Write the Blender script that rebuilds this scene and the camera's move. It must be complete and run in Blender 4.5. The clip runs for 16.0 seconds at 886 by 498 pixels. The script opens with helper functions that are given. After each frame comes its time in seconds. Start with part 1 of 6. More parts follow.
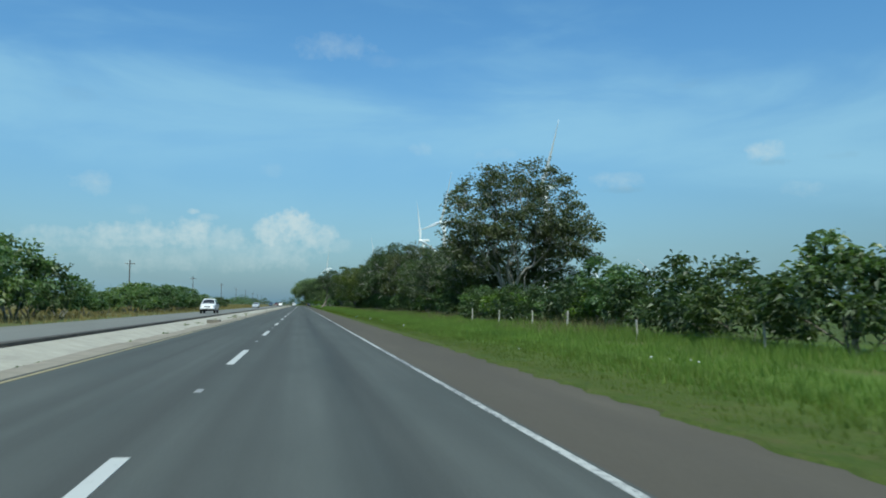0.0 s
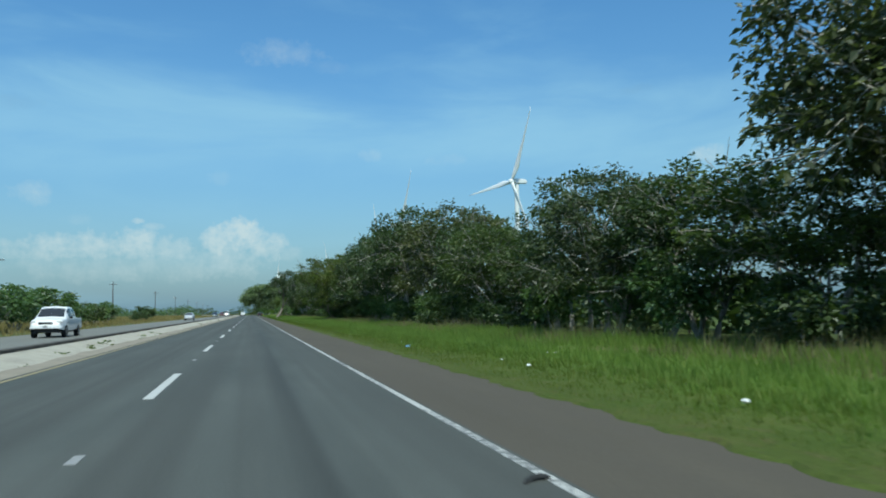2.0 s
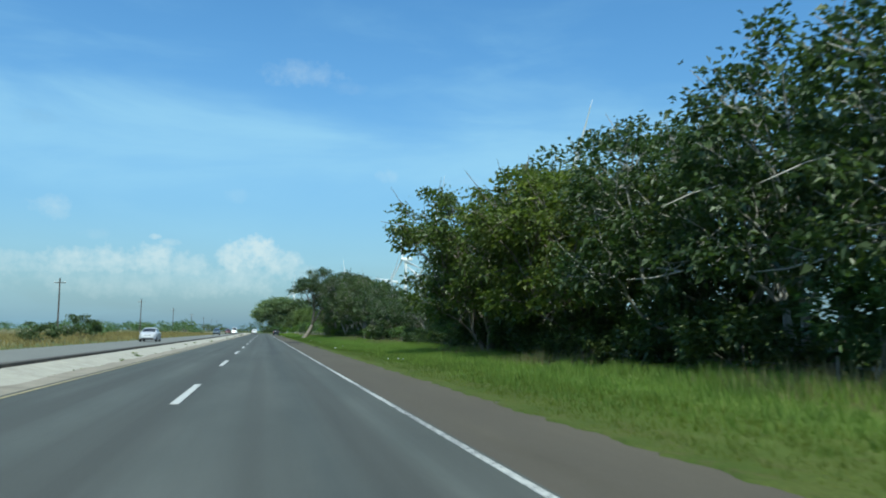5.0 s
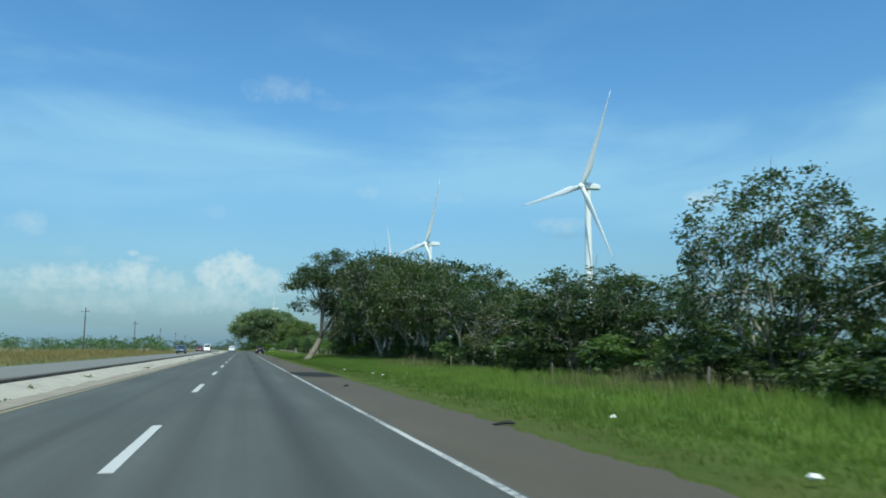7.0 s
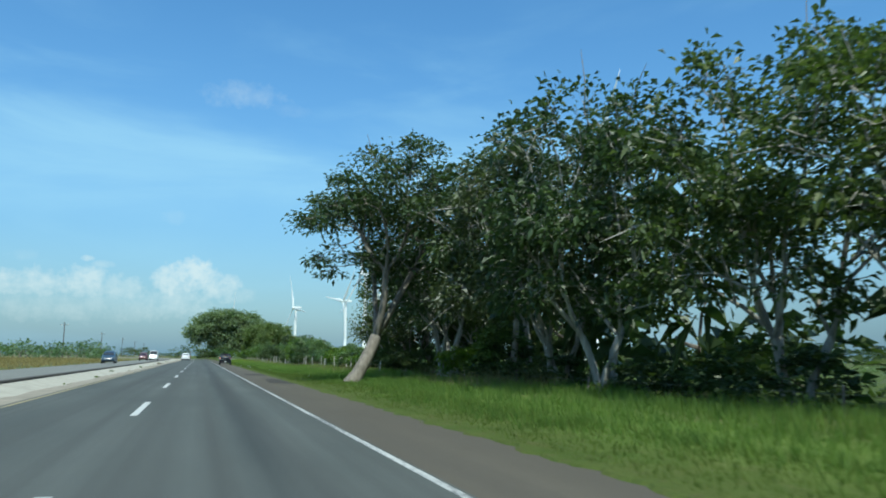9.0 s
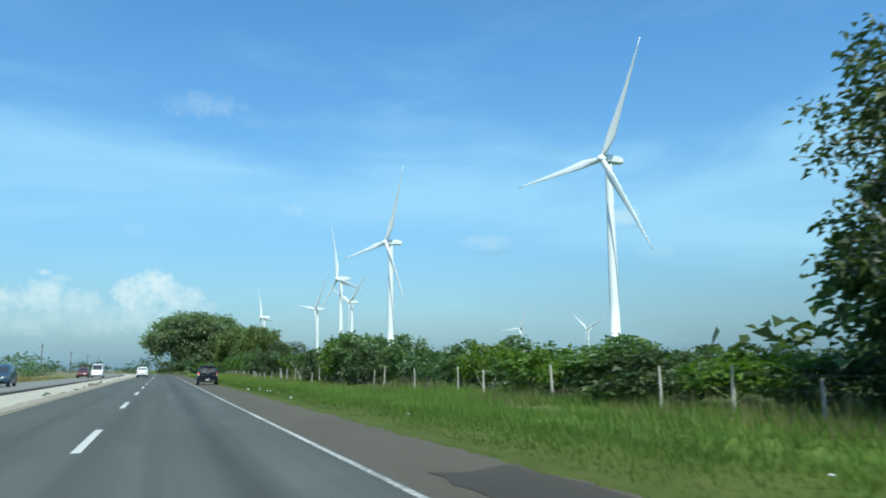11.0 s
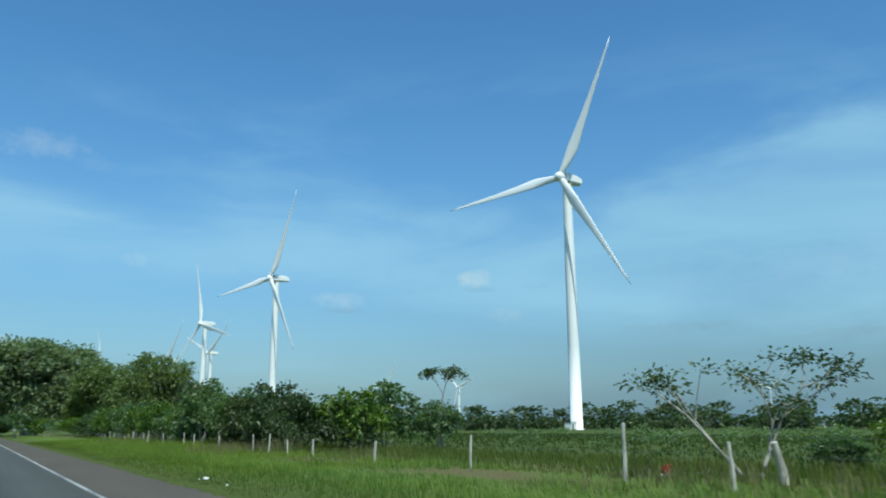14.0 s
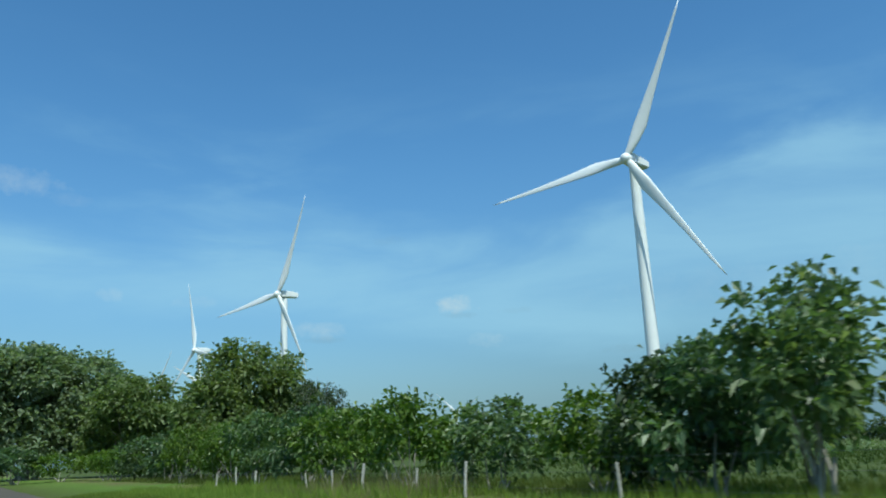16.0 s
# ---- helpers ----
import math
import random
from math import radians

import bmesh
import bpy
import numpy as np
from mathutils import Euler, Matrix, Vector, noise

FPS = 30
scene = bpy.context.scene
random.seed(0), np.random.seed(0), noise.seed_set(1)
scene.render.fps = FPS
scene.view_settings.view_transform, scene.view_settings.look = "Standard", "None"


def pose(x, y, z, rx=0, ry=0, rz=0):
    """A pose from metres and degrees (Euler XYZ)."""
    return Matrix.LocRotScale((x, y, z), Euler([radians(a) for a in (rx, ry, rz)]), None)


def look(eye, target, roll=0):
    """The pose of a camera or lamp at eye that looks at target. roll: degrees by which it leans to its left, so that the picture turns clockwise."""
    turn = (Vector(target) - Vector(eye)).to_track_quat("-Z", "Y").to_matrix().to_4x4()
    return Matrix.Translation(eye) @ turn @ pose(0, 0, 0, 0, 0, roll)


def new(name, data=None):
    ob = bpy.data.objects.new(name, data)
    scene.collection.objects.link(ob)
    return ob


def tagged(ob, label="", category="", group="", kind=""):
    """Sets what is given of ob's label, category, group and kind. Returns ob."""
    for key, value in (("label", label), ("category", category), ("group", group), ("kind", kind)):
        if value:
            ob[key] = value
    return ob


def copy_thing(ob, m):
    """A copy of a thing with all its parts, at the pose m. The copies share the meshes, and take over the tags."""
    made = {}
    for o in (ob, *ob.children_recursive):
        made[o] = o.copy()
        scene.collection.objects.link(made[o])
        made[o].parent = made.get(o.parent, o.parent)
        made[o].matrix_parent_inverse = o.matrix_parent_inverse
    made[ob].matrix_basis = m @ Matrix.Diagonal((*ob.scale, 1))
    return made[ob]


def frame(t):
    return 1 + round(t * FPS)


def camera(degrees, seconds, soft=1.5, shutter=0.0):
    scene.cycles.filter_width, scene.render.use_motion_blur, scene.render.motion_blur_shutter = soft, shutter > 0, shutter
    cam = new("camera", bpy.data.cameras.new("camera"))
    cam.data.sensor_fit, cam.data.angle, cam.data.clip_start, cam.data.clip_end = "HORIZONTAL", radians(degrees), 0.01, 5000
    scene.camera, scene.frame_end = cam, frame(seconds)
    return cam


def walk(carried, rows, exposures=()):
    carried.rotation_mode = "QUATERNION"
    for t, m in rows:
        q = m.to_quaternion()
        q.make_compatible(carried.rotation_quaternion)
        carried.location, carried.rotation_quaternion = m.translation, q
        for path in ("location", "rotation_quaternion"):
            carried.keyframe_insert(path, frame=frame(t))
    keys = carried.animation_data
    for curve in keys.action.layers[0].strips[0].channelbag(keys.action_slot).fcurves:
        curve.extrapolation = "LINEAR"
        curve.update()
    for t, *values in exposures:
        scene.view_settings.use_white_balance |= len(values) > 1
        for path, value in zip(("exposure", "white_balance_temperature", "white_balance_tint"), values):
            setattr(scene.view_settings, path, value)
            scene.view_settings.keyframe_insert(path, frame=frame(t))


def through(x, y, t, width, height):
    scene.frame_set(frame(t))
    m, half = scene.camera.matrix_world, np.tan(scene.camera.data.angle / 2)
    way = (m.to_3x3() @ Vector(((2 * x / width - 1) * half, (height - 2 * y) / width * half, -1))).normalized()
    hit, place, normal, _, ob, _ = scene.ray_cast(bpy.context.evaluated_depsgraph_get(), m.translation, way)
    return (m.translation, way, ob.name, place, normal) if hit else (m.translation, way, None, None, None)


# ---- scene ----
# the drive: seconds, x, y, yaw, pitch, roll
cam = camera(58.74, 16.0, soft=1.9, shutter=0.1)
EYE = 1.26
ROWS = [
    (0.0, 0.08, 1.88, -10.24, 4.06, -0.46),
    (0.5, 0.11, 13.57, -11.82, 4.86, -0.02),
    (1.0, 0.18, 26.35, -13.70, 4.66, 0.74),
    (1.5, 0.15, 38.82, -13.59, 4.60, 0.27),
    (2.0, 0.15, 51.42, -13.71, 4.47, 0.74),
    (2.5, 0.10, 60.84, -13.37, 5.21, 0.75),
    (3.0, 0.21, 71.70, -13.71, 4.43, 0.98),
    (3.2, 0.20, 76.60, -13.90, 6.60, 0.60),
    (3.6, 0.18, 86.9, -13.8, 6.0, 0.2),
    (5.3, 0.11, 133.40, -12.70, 6.05, -0.70),
    (5.5, 0.11, 138.83, -13.47, 5.47, -0.75),
    (6.0, 0.08, 151.34, -13.02, 6.19, -0.43),
    (6.5, -0.05, 164.09, -14.03, 6.64, -0.55),
    (7.0, -0.04, 175.91, -14.19, 7.27, -0.42),
    (7.5, -0.10, 189.17, -14.36, 7.54, -0.15),
    (8.0, -0.07, 201.88, -15.90, 7.44, -1.37),
    (8.2, -0.07, 206.90, -15.70, 8.10, -1.20),
    (8.6, -0.07, 217.00, -16.20, 8.00, -0.90),
    (10.3, -0.05, 259.40, -18.90, 7.95, -0.40),
    (10.5, -0.05, 264.42, -18.61, 8.12, -0.30),
    (11.0, -0.13, 276.58, -19.47, 8.55, 0.48),
    (11.5, -0.23, 289.37, -18.83, 8.78, 0.56),
    (12.0, -0.32, 302.19, -19.13, 8.69, 1.62),
    (12.5, -0.26, 314.94, -18.37, 8.54, 1.16),
    (13.0, -0.07, 327.02, -19.82, 8.73, 0.61),
    (13.5, -0.03, 339.90, -21.55, 9.72, -0.22),
    (14.0, 0.07, 350.59, -30.30, 12.73, 0.34),
    (14.5, 0.02, 362.51, -37.48, 17.23, 2.22),
    (15.0, -0.02, 373.83, -35.85, 16.51, 1.46),
    (15.5, 0.06, 385.19, -31.96, 15.07, 1.65),
    (16.0, 0.06, 397.08, -31.41, 14.60, 2.28),
]
# the clip's camera lifts its exposure where dark trees fill the view
EXPOSURE = [(t, stops, 6050, -7) for t, stops in ((0.0, 0.18), (2.0, 0.22), (3.0, 0.3), (5.5, 0.42), (6.0, 0.42), (6.5, 0.3), (7.5, 0.36), (8.2, 0.38), (10.5, 0.64), (11.0, 0.56), (11.5, 0.38), (12.0, 0.24), (13.5, 0.2), (14.0, 0.26), (14.5, 0.22), (16.0, 0.22))]
walk(cam, [(t, pose(x, y, EYE, 90 + pitch, roll, yaw)) for t, x, y, yaw, pitch, roll in ROWS], EXPOSURE)

# ---- sky, sun, exposure ----
SUN_AZ, SUN_EL = 188.0, 59.0      # clockwise from the road's direction


def build_world():
    w = bpy.data.worlds.new("sky")
    scene.world = w
    w.use_nodes = True
    nt = w.node_tree
    N, L = nt.nodes, nt.links
    N.clear()

    def math_node(op, a, b=None, c=None, clamp=False):
        n = N.new("ShaderNodeMath")
        n.operation, n.use_clamp = op, clamp
        for i, v in enumerate((a, b, c)):
            if v is None:
                continue
            if isinstance(v, (int, float)):
                n.inputs[i].default_value = v
            else:
                L.new(v, n.inputs[i])
        return n.outputs[0]

    def noise_node(vec, scale, detail, rough=0.55, distort=0.0):
        n = N.new("ShaderNodeTexNoise")
        n.inputs["Scale"].default_value, n.inputs["Detail"].default_value = scale, detail
        n.inputs["Roughness"].default_value, n.inputs["Distortion"].default_value = rough, distort
        L.new(vec, n.inputs["Vector"])
        return n.outputs["Fac"]

    sky = N.new("ShaderNodeTexSky")
    sky.sky_type, sky.sun_disc = "NISHITA", False
    sky.sun_elevation, sky.sun_rotation = radians(SUN_EL), radians(SUN_AZ)
    sky.altitude, sky.air_density, sky.dust_density, sky.ozone_density = 0, 1.0, 0.6, 3.0
    tc = N.new("ShaderNodeTexCoord")
    sep = N.new("ShaderNodeSeparateXYZ")
    L.new(tc.outputs["Generated"], sep.inputs[0])
    x, y, z = sep.outputs
    deg = 57.29578
    az = math_node("MULTIPLY", math_node("ARCTAN2", x, y), deg)
    el = math_node("MULTIPLY", math_node("ARCSINE", z), deg)
    comb = N.new("ShaderNodeCombineXYZ")
    L.new(az, comb.inputs[0]), L.new(el, comb.inputs[1])
    flat = comb.outputs[0]
    puff = noise_node(flat, 0.62, 6, 0.6)
    fine = noise_node(flat, 2.0, 4, 0.6)
    lump = math_node("ADD", math_node("MULTIPLY", puff, 1.5), math_node("MULTIPLY", fine, 0.6))
    lump = math_node("SUBTRACT", lump, 1.05)

    def step(v, lo, hi):
        n = N.new("ShaderNodeMapRange")
        n.interpolation_type = "SMOOTHSTEP"
        n.inputs["From Min"].default_value, n.inputs["From Max"].default_value = lo, hi
        L.new(v, n.inputs["Value"])
        return n.outputs[0]

    def bank(clouds):
        """Puffs: azimuth, elevation, half width, half height, density, crispness."""
        total = None
        for a, e, hw, hh, dens, crisp in clouds:
            dx = math_node("DIVIDE", math_node("SUBTRACT", az, a), hw)
            dy = math_node("DIVIDE", math_node("SUBTRACT", el, e), hh)
            d = math_node("ADD", math_node("MULTIPLY", dx, dx), math_node("MULTIPLY", dy, dy))
            m = math_node("ADD", math_node("SUBTRACT", 0.9, d), math_node("MULTIPLY", lump, 2.2))
            m = math_node("MULTIPLY", math_node("MULTIPLY", m, crisp, clamp=True), dens)
            total = m if total is None else math_node("MAXIMUM", total, m)
        return total

    total, shade = bank(CUMULUS), bank(GREY)
    # a long veil of high cloud whose upper edge climbs towards the east
    mp = N.new("ShaderNodeMapping")
    mp.inputs["Rotation"].default_value = (0, 0, radians(-8))
    mp.inputs["Scale"].default_value = (0.26, 1.0, 1)
    L.new(flat, mp.inputs["Vector"])
    streak = noise_node(mp.outputs[0], 0.2, 6, 0.55, 0.4)
    top = math_node("ADD", math_node("MULTIPLY", step(az, 34.0, 58.0), 5.2), math_node("MULTIPLY", step(az, 12.0, -8.0), 1.4))
    top = math_node("ADD", math_node("ADD", top, 15.9), math_node("MULTIPLY", math_node("SUBTRACT", streak, 0.5), 7.0))
    foot = math_node("SUBTRACT", 10.6, math_node("MULTIPLY", step(az, 18.0, 50.0), 4.0))
    foot = math_node("ADD", foot, math_node("MULTIPLY", math_node("SUBTRACT", streak, 0.5), -4.0))
    veil = math_node("MULTIPLY", step(math_node("SUBTRACT", top, el), -0.8, 3.2), step(math_node("SUBTRACT", el, foot), -2.5, 1.5))
    veil = math_node("MULTIPLY", veil, math_node("ADD", 0.24, math_node("MULTIPLY", step(streak, 0.3, 0.68), 0.36)))
    high = math_node("MULTIPLY", math_node("MULTIPLY", step(streak, 0.45, 0.75), 0.26), step(el, 30.0, 16.0))
    veil = math_node("MAXIMUM", veil, high)
    # haze towards the horizon
    haze = math_node("MULTIPLY", math_node("POWER", math_node("SUBTRACT", 1.0, math_node("DIVIDE", el, 26.0, clamp=True), clamp=True), 2.2), 0.92)
    tone = N.new("ShaderNodeHueSaturation")
    tone.inputs["Saturation"].default_value, tone.inputs["Value"].default_value = SKY_SAT, SKY_VAL
    L.new(sky.outputs[0], tone.inputs["Color"])
    col = tone.outputs[0]

    def mix(fac, a, colour):
        n = N.new("ShaderNodeMix")
        n.data_type = "RGBA"
        L.new(fac, n.inputs[0])
        L.new(a, n.inputs[6])
        n.inputs[7].default_value = (*colour, 1)
        return n.outputs[2]

    col = mix(haze, col, HAZE)
    col = mix(math_node("MULTIPLY", math_node("MULTIPLY", haze, step(az, 12.0, 55.0)), 0.55), col, EAST_HAZE)
    col = mix(veil, col, VEIL)
    col = mix(shade, col, SHADE)
    col = mix(total, col, CLOUD)
    bg = N.new("ShaderNodeBackground")
    bg.inputs["Strength"].default_value = SKY_STRENGTH
    L.new(col, bg.inputs["Color"])
    out = N.new("ShaderNodeOutputWorld")
    L.new(bg.outputs[0], out.inputs["Surface"])


CUMULUS = [
    (-12.6, 4.5, 2.5, 1.1, 0.56, 0.9), (-10.2, 4.6, 2.3, 1.2, 0.56, 0.9), (-7.9, 4.7, 2.1, 1.3, 0.62, 0.95), (-5.4, 4.4, 2.2, 1.1, 0.52, 0.85), (-16.5, 4.2, 2.8, 0.9, 0.40, 0.8), (-8.0, 3.2, 9.0, 1.2, 0.34, 0.6),
    (-0.6, 5.5, 2.1, 1.45, 0.76, 1.0), (-2.2, 5.0, 1.5, 1.2, 0.64, 0.95), (1.0, 4.8, 1.6, 1.3, 0.60, 0.9), (-1.6, 3.6, 3.2, 1.5, 0.50, 0.65), (2.8, 4.2, 1.2, 0.6, 0.30, 0.7),
    (-7.5, 6.35, 0.5, 0.26, 0.5, 0.9), (-6.5, 6.0, 0.9, 0.3, 0.34, 0.7), (-14.0, 8.0, 1.7, 0.8, 0.34, 0.6), (-11.4, 6.3, 1.1, 0.45, 0.16, 0.5), (-2.2, 9.5, 1.1, 0.6, 0.16, 0.5),
    (8.4, 11.3, 1.0, 0.55, 0.22, 0.6), (14.0, 10.9, 1.6, 0.6, 0.2, 0.5), (2.0, 18.2, 3.5, 1.1, 0.30, 0.5), (5.4, 17.4, 1.8, 0.55, 0.12, 0.45), (32.8, 10.5, 1.7, 0.8, 0.46, 0.8), (22.8, 8.9, 2.5, 0.7, 0.32, 0.6), (35.0, 7.8, 1.7, 0.7, 0.26, 0.6),
    (56.0, 10.5, 14.0, 1.8, 0.12, 0.4),
]
GREY = [(47.0, 6.7, 4.5, 0.45, 0.30, 0.8), (57.5, 5.8, 3.5, 0.5, 0.30, 0.8), (33.0, 9.75, 1.7, 0.3, 0.25, 0.8), (23.0, 8.25, 2.3, 0.3, 0.25, 0.8), (37.0, 9.9, 1.5, 0.3, 0.16, 0.8), (28.0, 15.3, 1.6, 0.4, 0.14, 0.6), (-15.0, 13.6, 1.8, 0.6, 0.14, 0.6)]
EAST_HAZE = (0.82, 1.40, 2.0)
SKY_SAT, SKY_VAL, SKY_STRENGTH = 1.20, 1.2, 0.11
HAZE, VEIL, CLOUD, SHADE = (1.08, 1.93, 2.84), (3.1, 4.85, 6.25), (5.3, 5.55, 5.75), (1.9, 2.6, 3.2)
build_world()

lamp = bpy.data.lights.new("sun", "SUN")
lamp.energy, lamp.angle, lamp.color = 3.9, radians(0.53), (1.0, 0.95, 0.87)
sun = new("sun", lamp)
sun.matrix_world = look((0, 0, 100), Vector((0, 0, 100)) - Vector((math.sin(radians(SUN_AZ)) * math.cos(radians(SUN_EL)), math.cos(radians(SUN_AZ)) * math.cos(radians(SUN_EL)), math.sin(radians(SUN_EL)))))


# ---- materials ----
class Mat:
    """A node material with a few shorthands."""

    def __init__(self, name):
        self.m = bpy.data.materials.new(name)
        self.m.use_nodes = True
        self.nt = self.m.node_tree
        self.bsdf = self.nt.nodes["Principled BSDF"]
        self.out = self.nt.nodes["Material Output"]

    def node(self, kind, **values):
        n = self.nt.nodes.new(kind)
        for k, v in values.items():
            n.inputs[k.replace("_", " ")].default_value = v
        return n

    def link(self, a, b):
        self.nt.links.new(a, b)

    def coords(self, scale=(1, 1, 1), world=True):
        src = self.node("ShaderNodeNewGeometry").outputs["Position"] if world else self.node("ShaderNodeTexCoord").outputs["Object"]
        mp = self.node("ShaderNodeMapping")
        mp.inputs["Scale"].default_value = scale
        self.link(src, mp.inputs["Vector"])
        return mp.outputs[0]

    def noise(self, vec, scale, detail=4, rough=0.6):
        n = self.node("ShaderNodeTexNoise", Scale=scale, Detail=detail, Roughness=rough)
        self.link(vec, n.inputs["Vector"])
        return n.outputs["Fac"]

    def ramp(self, fac, stops):
        r = self.node("ShaderNodeValToRGB")
        e = r.color_ramp.elements
        while len(e) < len(stops):
            e.new(0.5)
        for s, (p, c) in zip(e, stops):
            s.position, s.color = p, (*c, 1)
        self.link(fac, r.inputs[0])
        return r.outputs[0]

    def mix(self, fac, a, b, mode="MIX"):
        n = self.node("ShaderNodeMix")
        n.data_type, n.blend_type = "RGBA", mode
        for i, v in ((0, fac), (6, a), (7, b)):
            if isinstance(v, (int, float)):
                n.inputs[i].default_value = v
            elif isinstance(v, tuple):
                n.inputs[i].default_value = (*v, 1)
            else:
                self.link(v, n.inputs[i])
        return n.outputs[2]

    def bump(self, height, strength=0.4, distance=0.02):
        b = self.node("ShaderNodeBump", Strength=strength, Distance=distance)
        self.link(height, b.inputs["Height"])
        self.link(b.outputs[0], self.bsdf.inputs["Normal"])

    def base(self, c):
        if isinstance(c, tuple):
            self.bsdf.inputs["Base Color"].default_value = (*c, 1)
        else:
            self.link(c, self.bsdf.inputs["Base Color"])

    def rough(self, r, metal=0.0):
        self.bsdf.inputs["Roughness"].default_value, self.bsdf.inputs["Metallic"].default_value = r, metal


def plain(name, colour, rough=0.5, metal=0.0, vary=0.12, scale=6.0, coat=0.0):
    m = Mat(name)
    v = m.coords(world=False)
    n = m.noise(v, scale, 5)
    a = tuple(c * (1 - vary) for c in colour)
    b = tuple(min(1, c * (1 + vary)) for c in colour)
    m.base(m.ramp(n, [(0.3, a), (0.7, b)]))
    m.rough(rough, metal)
    m.bsdf.inputs["Coat Weight"].default_value = coat
    return m.m


def asphalt(name, dark, light, streak, gloss=0.75, track=None):
    m = Mat(name)
    v = m.coords()
    grain = m.noise(v, 38, 3, 0.7)
    blot = m.noise(m.coords((1.0, 0.22, 1)), 0.55, 5)
    lane = m.noise(m.coords((1.6, 0.012, 1)), 1.0, 3, 0.5)
    c = m.ramp(blot, [(0.3, dark), (0.72, light)])
    c = m.mix(m.ramp(lane, [(0.38, (0, 0, 0)), (0.66, (1, 1, 1))]), c, streak, "MIX")
    g = m.mix(1.0, c, m.ramp(grain, [(0.2, (0.75, 0.75, 0.75)), (0.8, (1.2, 1.2, 1.2))]), "MULTIPLY")
    if track is not None:      # the oil-darkened strip along the middle of the lane
        sep = m.node("ShaderNodeSeparateXYZ")
        m.link(m.coords(), sep.inputs[0])
        off = m.node("ShaderNodeMath")
        off.operation = "SUBTRACT"
        m.link(sep.outputs[0], off.inputs[0])
        off.inputs[1].default_value = track
        dist = m.node("ShaderNodeMath")
        dist.operation = "ABSOLUTE"
        m.link(off.outputs[0], dist.inputs[0])
        wob = m.node("ShaderNodeMath")
        wob.operation = "ADD"
        m.link(dist.outputs[0], wob.inputs[0])
        m.link(m.noise(m.coords((1, 0.06, 1)), 1.2, 3), wob.inputs[1])
        g = m.mix(1.0, g, m.ramp(wob.outputs[0], [(0.35, (0.68, 0.70, 0.72)), (1.0, (1.0, 1.0, 1.0))]), "MULTIPLY")
    m.base(g)
    m.rough(gloss)
    m.bsdf.inputs["Specular IOR Level"].default_value = 0.22
    m.bump(grain, 0.35, 0.01)
    return m.m


def foliage(name, dark, mid, light, gloss=0.45, through=0.3, patchy=1.0):
    m = Mat(name)
    isl = m.node("ShaderNodeNewGeometry").outputs["Random Per Island"]
    rnd = m.node("ShaderNodeObjectInfo").outputs["Random"]
    c = m.ramp(isl, [(0.0, dark), (0.45, mid), (0.85, mid), (1.0, light)])
    big = m.noise(m.coords(), 0.45, 3)
    c = m.mix(1.0, c, m.ramp(big, [(0.3, tuple(1 - patchy * (1 - k) for k in (0.72, 0.75, 0.7))), (0.7, tuple(1 - patchy * (1 - k) for k in (1.25, 1.2, 1.05)))]), "MULTIPLY")
    c = m.mix(1.0, c, m.ramp(rnd, [(0.0, (0.78, 0.84, 0.82)), (0.6, (1.0, 1.0, 1.0)), (1.0, (1.16, 1.08, 0.86))]), "MULTIPLY")
    m.base(c)
    m.rough(gloss)
    m.bsdf.inputs["Specular IOR Level"].default_value = 0.5 if gloss < 0.55 else 0.15
    tr = m.node("ShaderNodeBsdfTranslucent")
    m.link(m.mix(1.0, c, (1.25, 1.45, 0.6), "MULTIPLY"), tr.inputs["Color"])
    mx = m.node("ShaderNodeMixShader", Fac=through)
    m.link(m.bsdf.outputs[0], mx.inputs[1])
    m.link(tr.outputs[0], mx.inputs[2])
    m.link(mx.outputs[0], m.out.inputs["Surface"])
    return m.m


def bark(name, a, b):
    m = Mat(name)
    n = m.noise(m.coords((1, 1, 0.3), world=False), 6, 6, 0.65)
    m.base(m.ramp(n, [(0.3, a), (0.7, b)]))
    m.rough(0.9)
    m.bump(n, 0.6, 0.03)
    return m.m


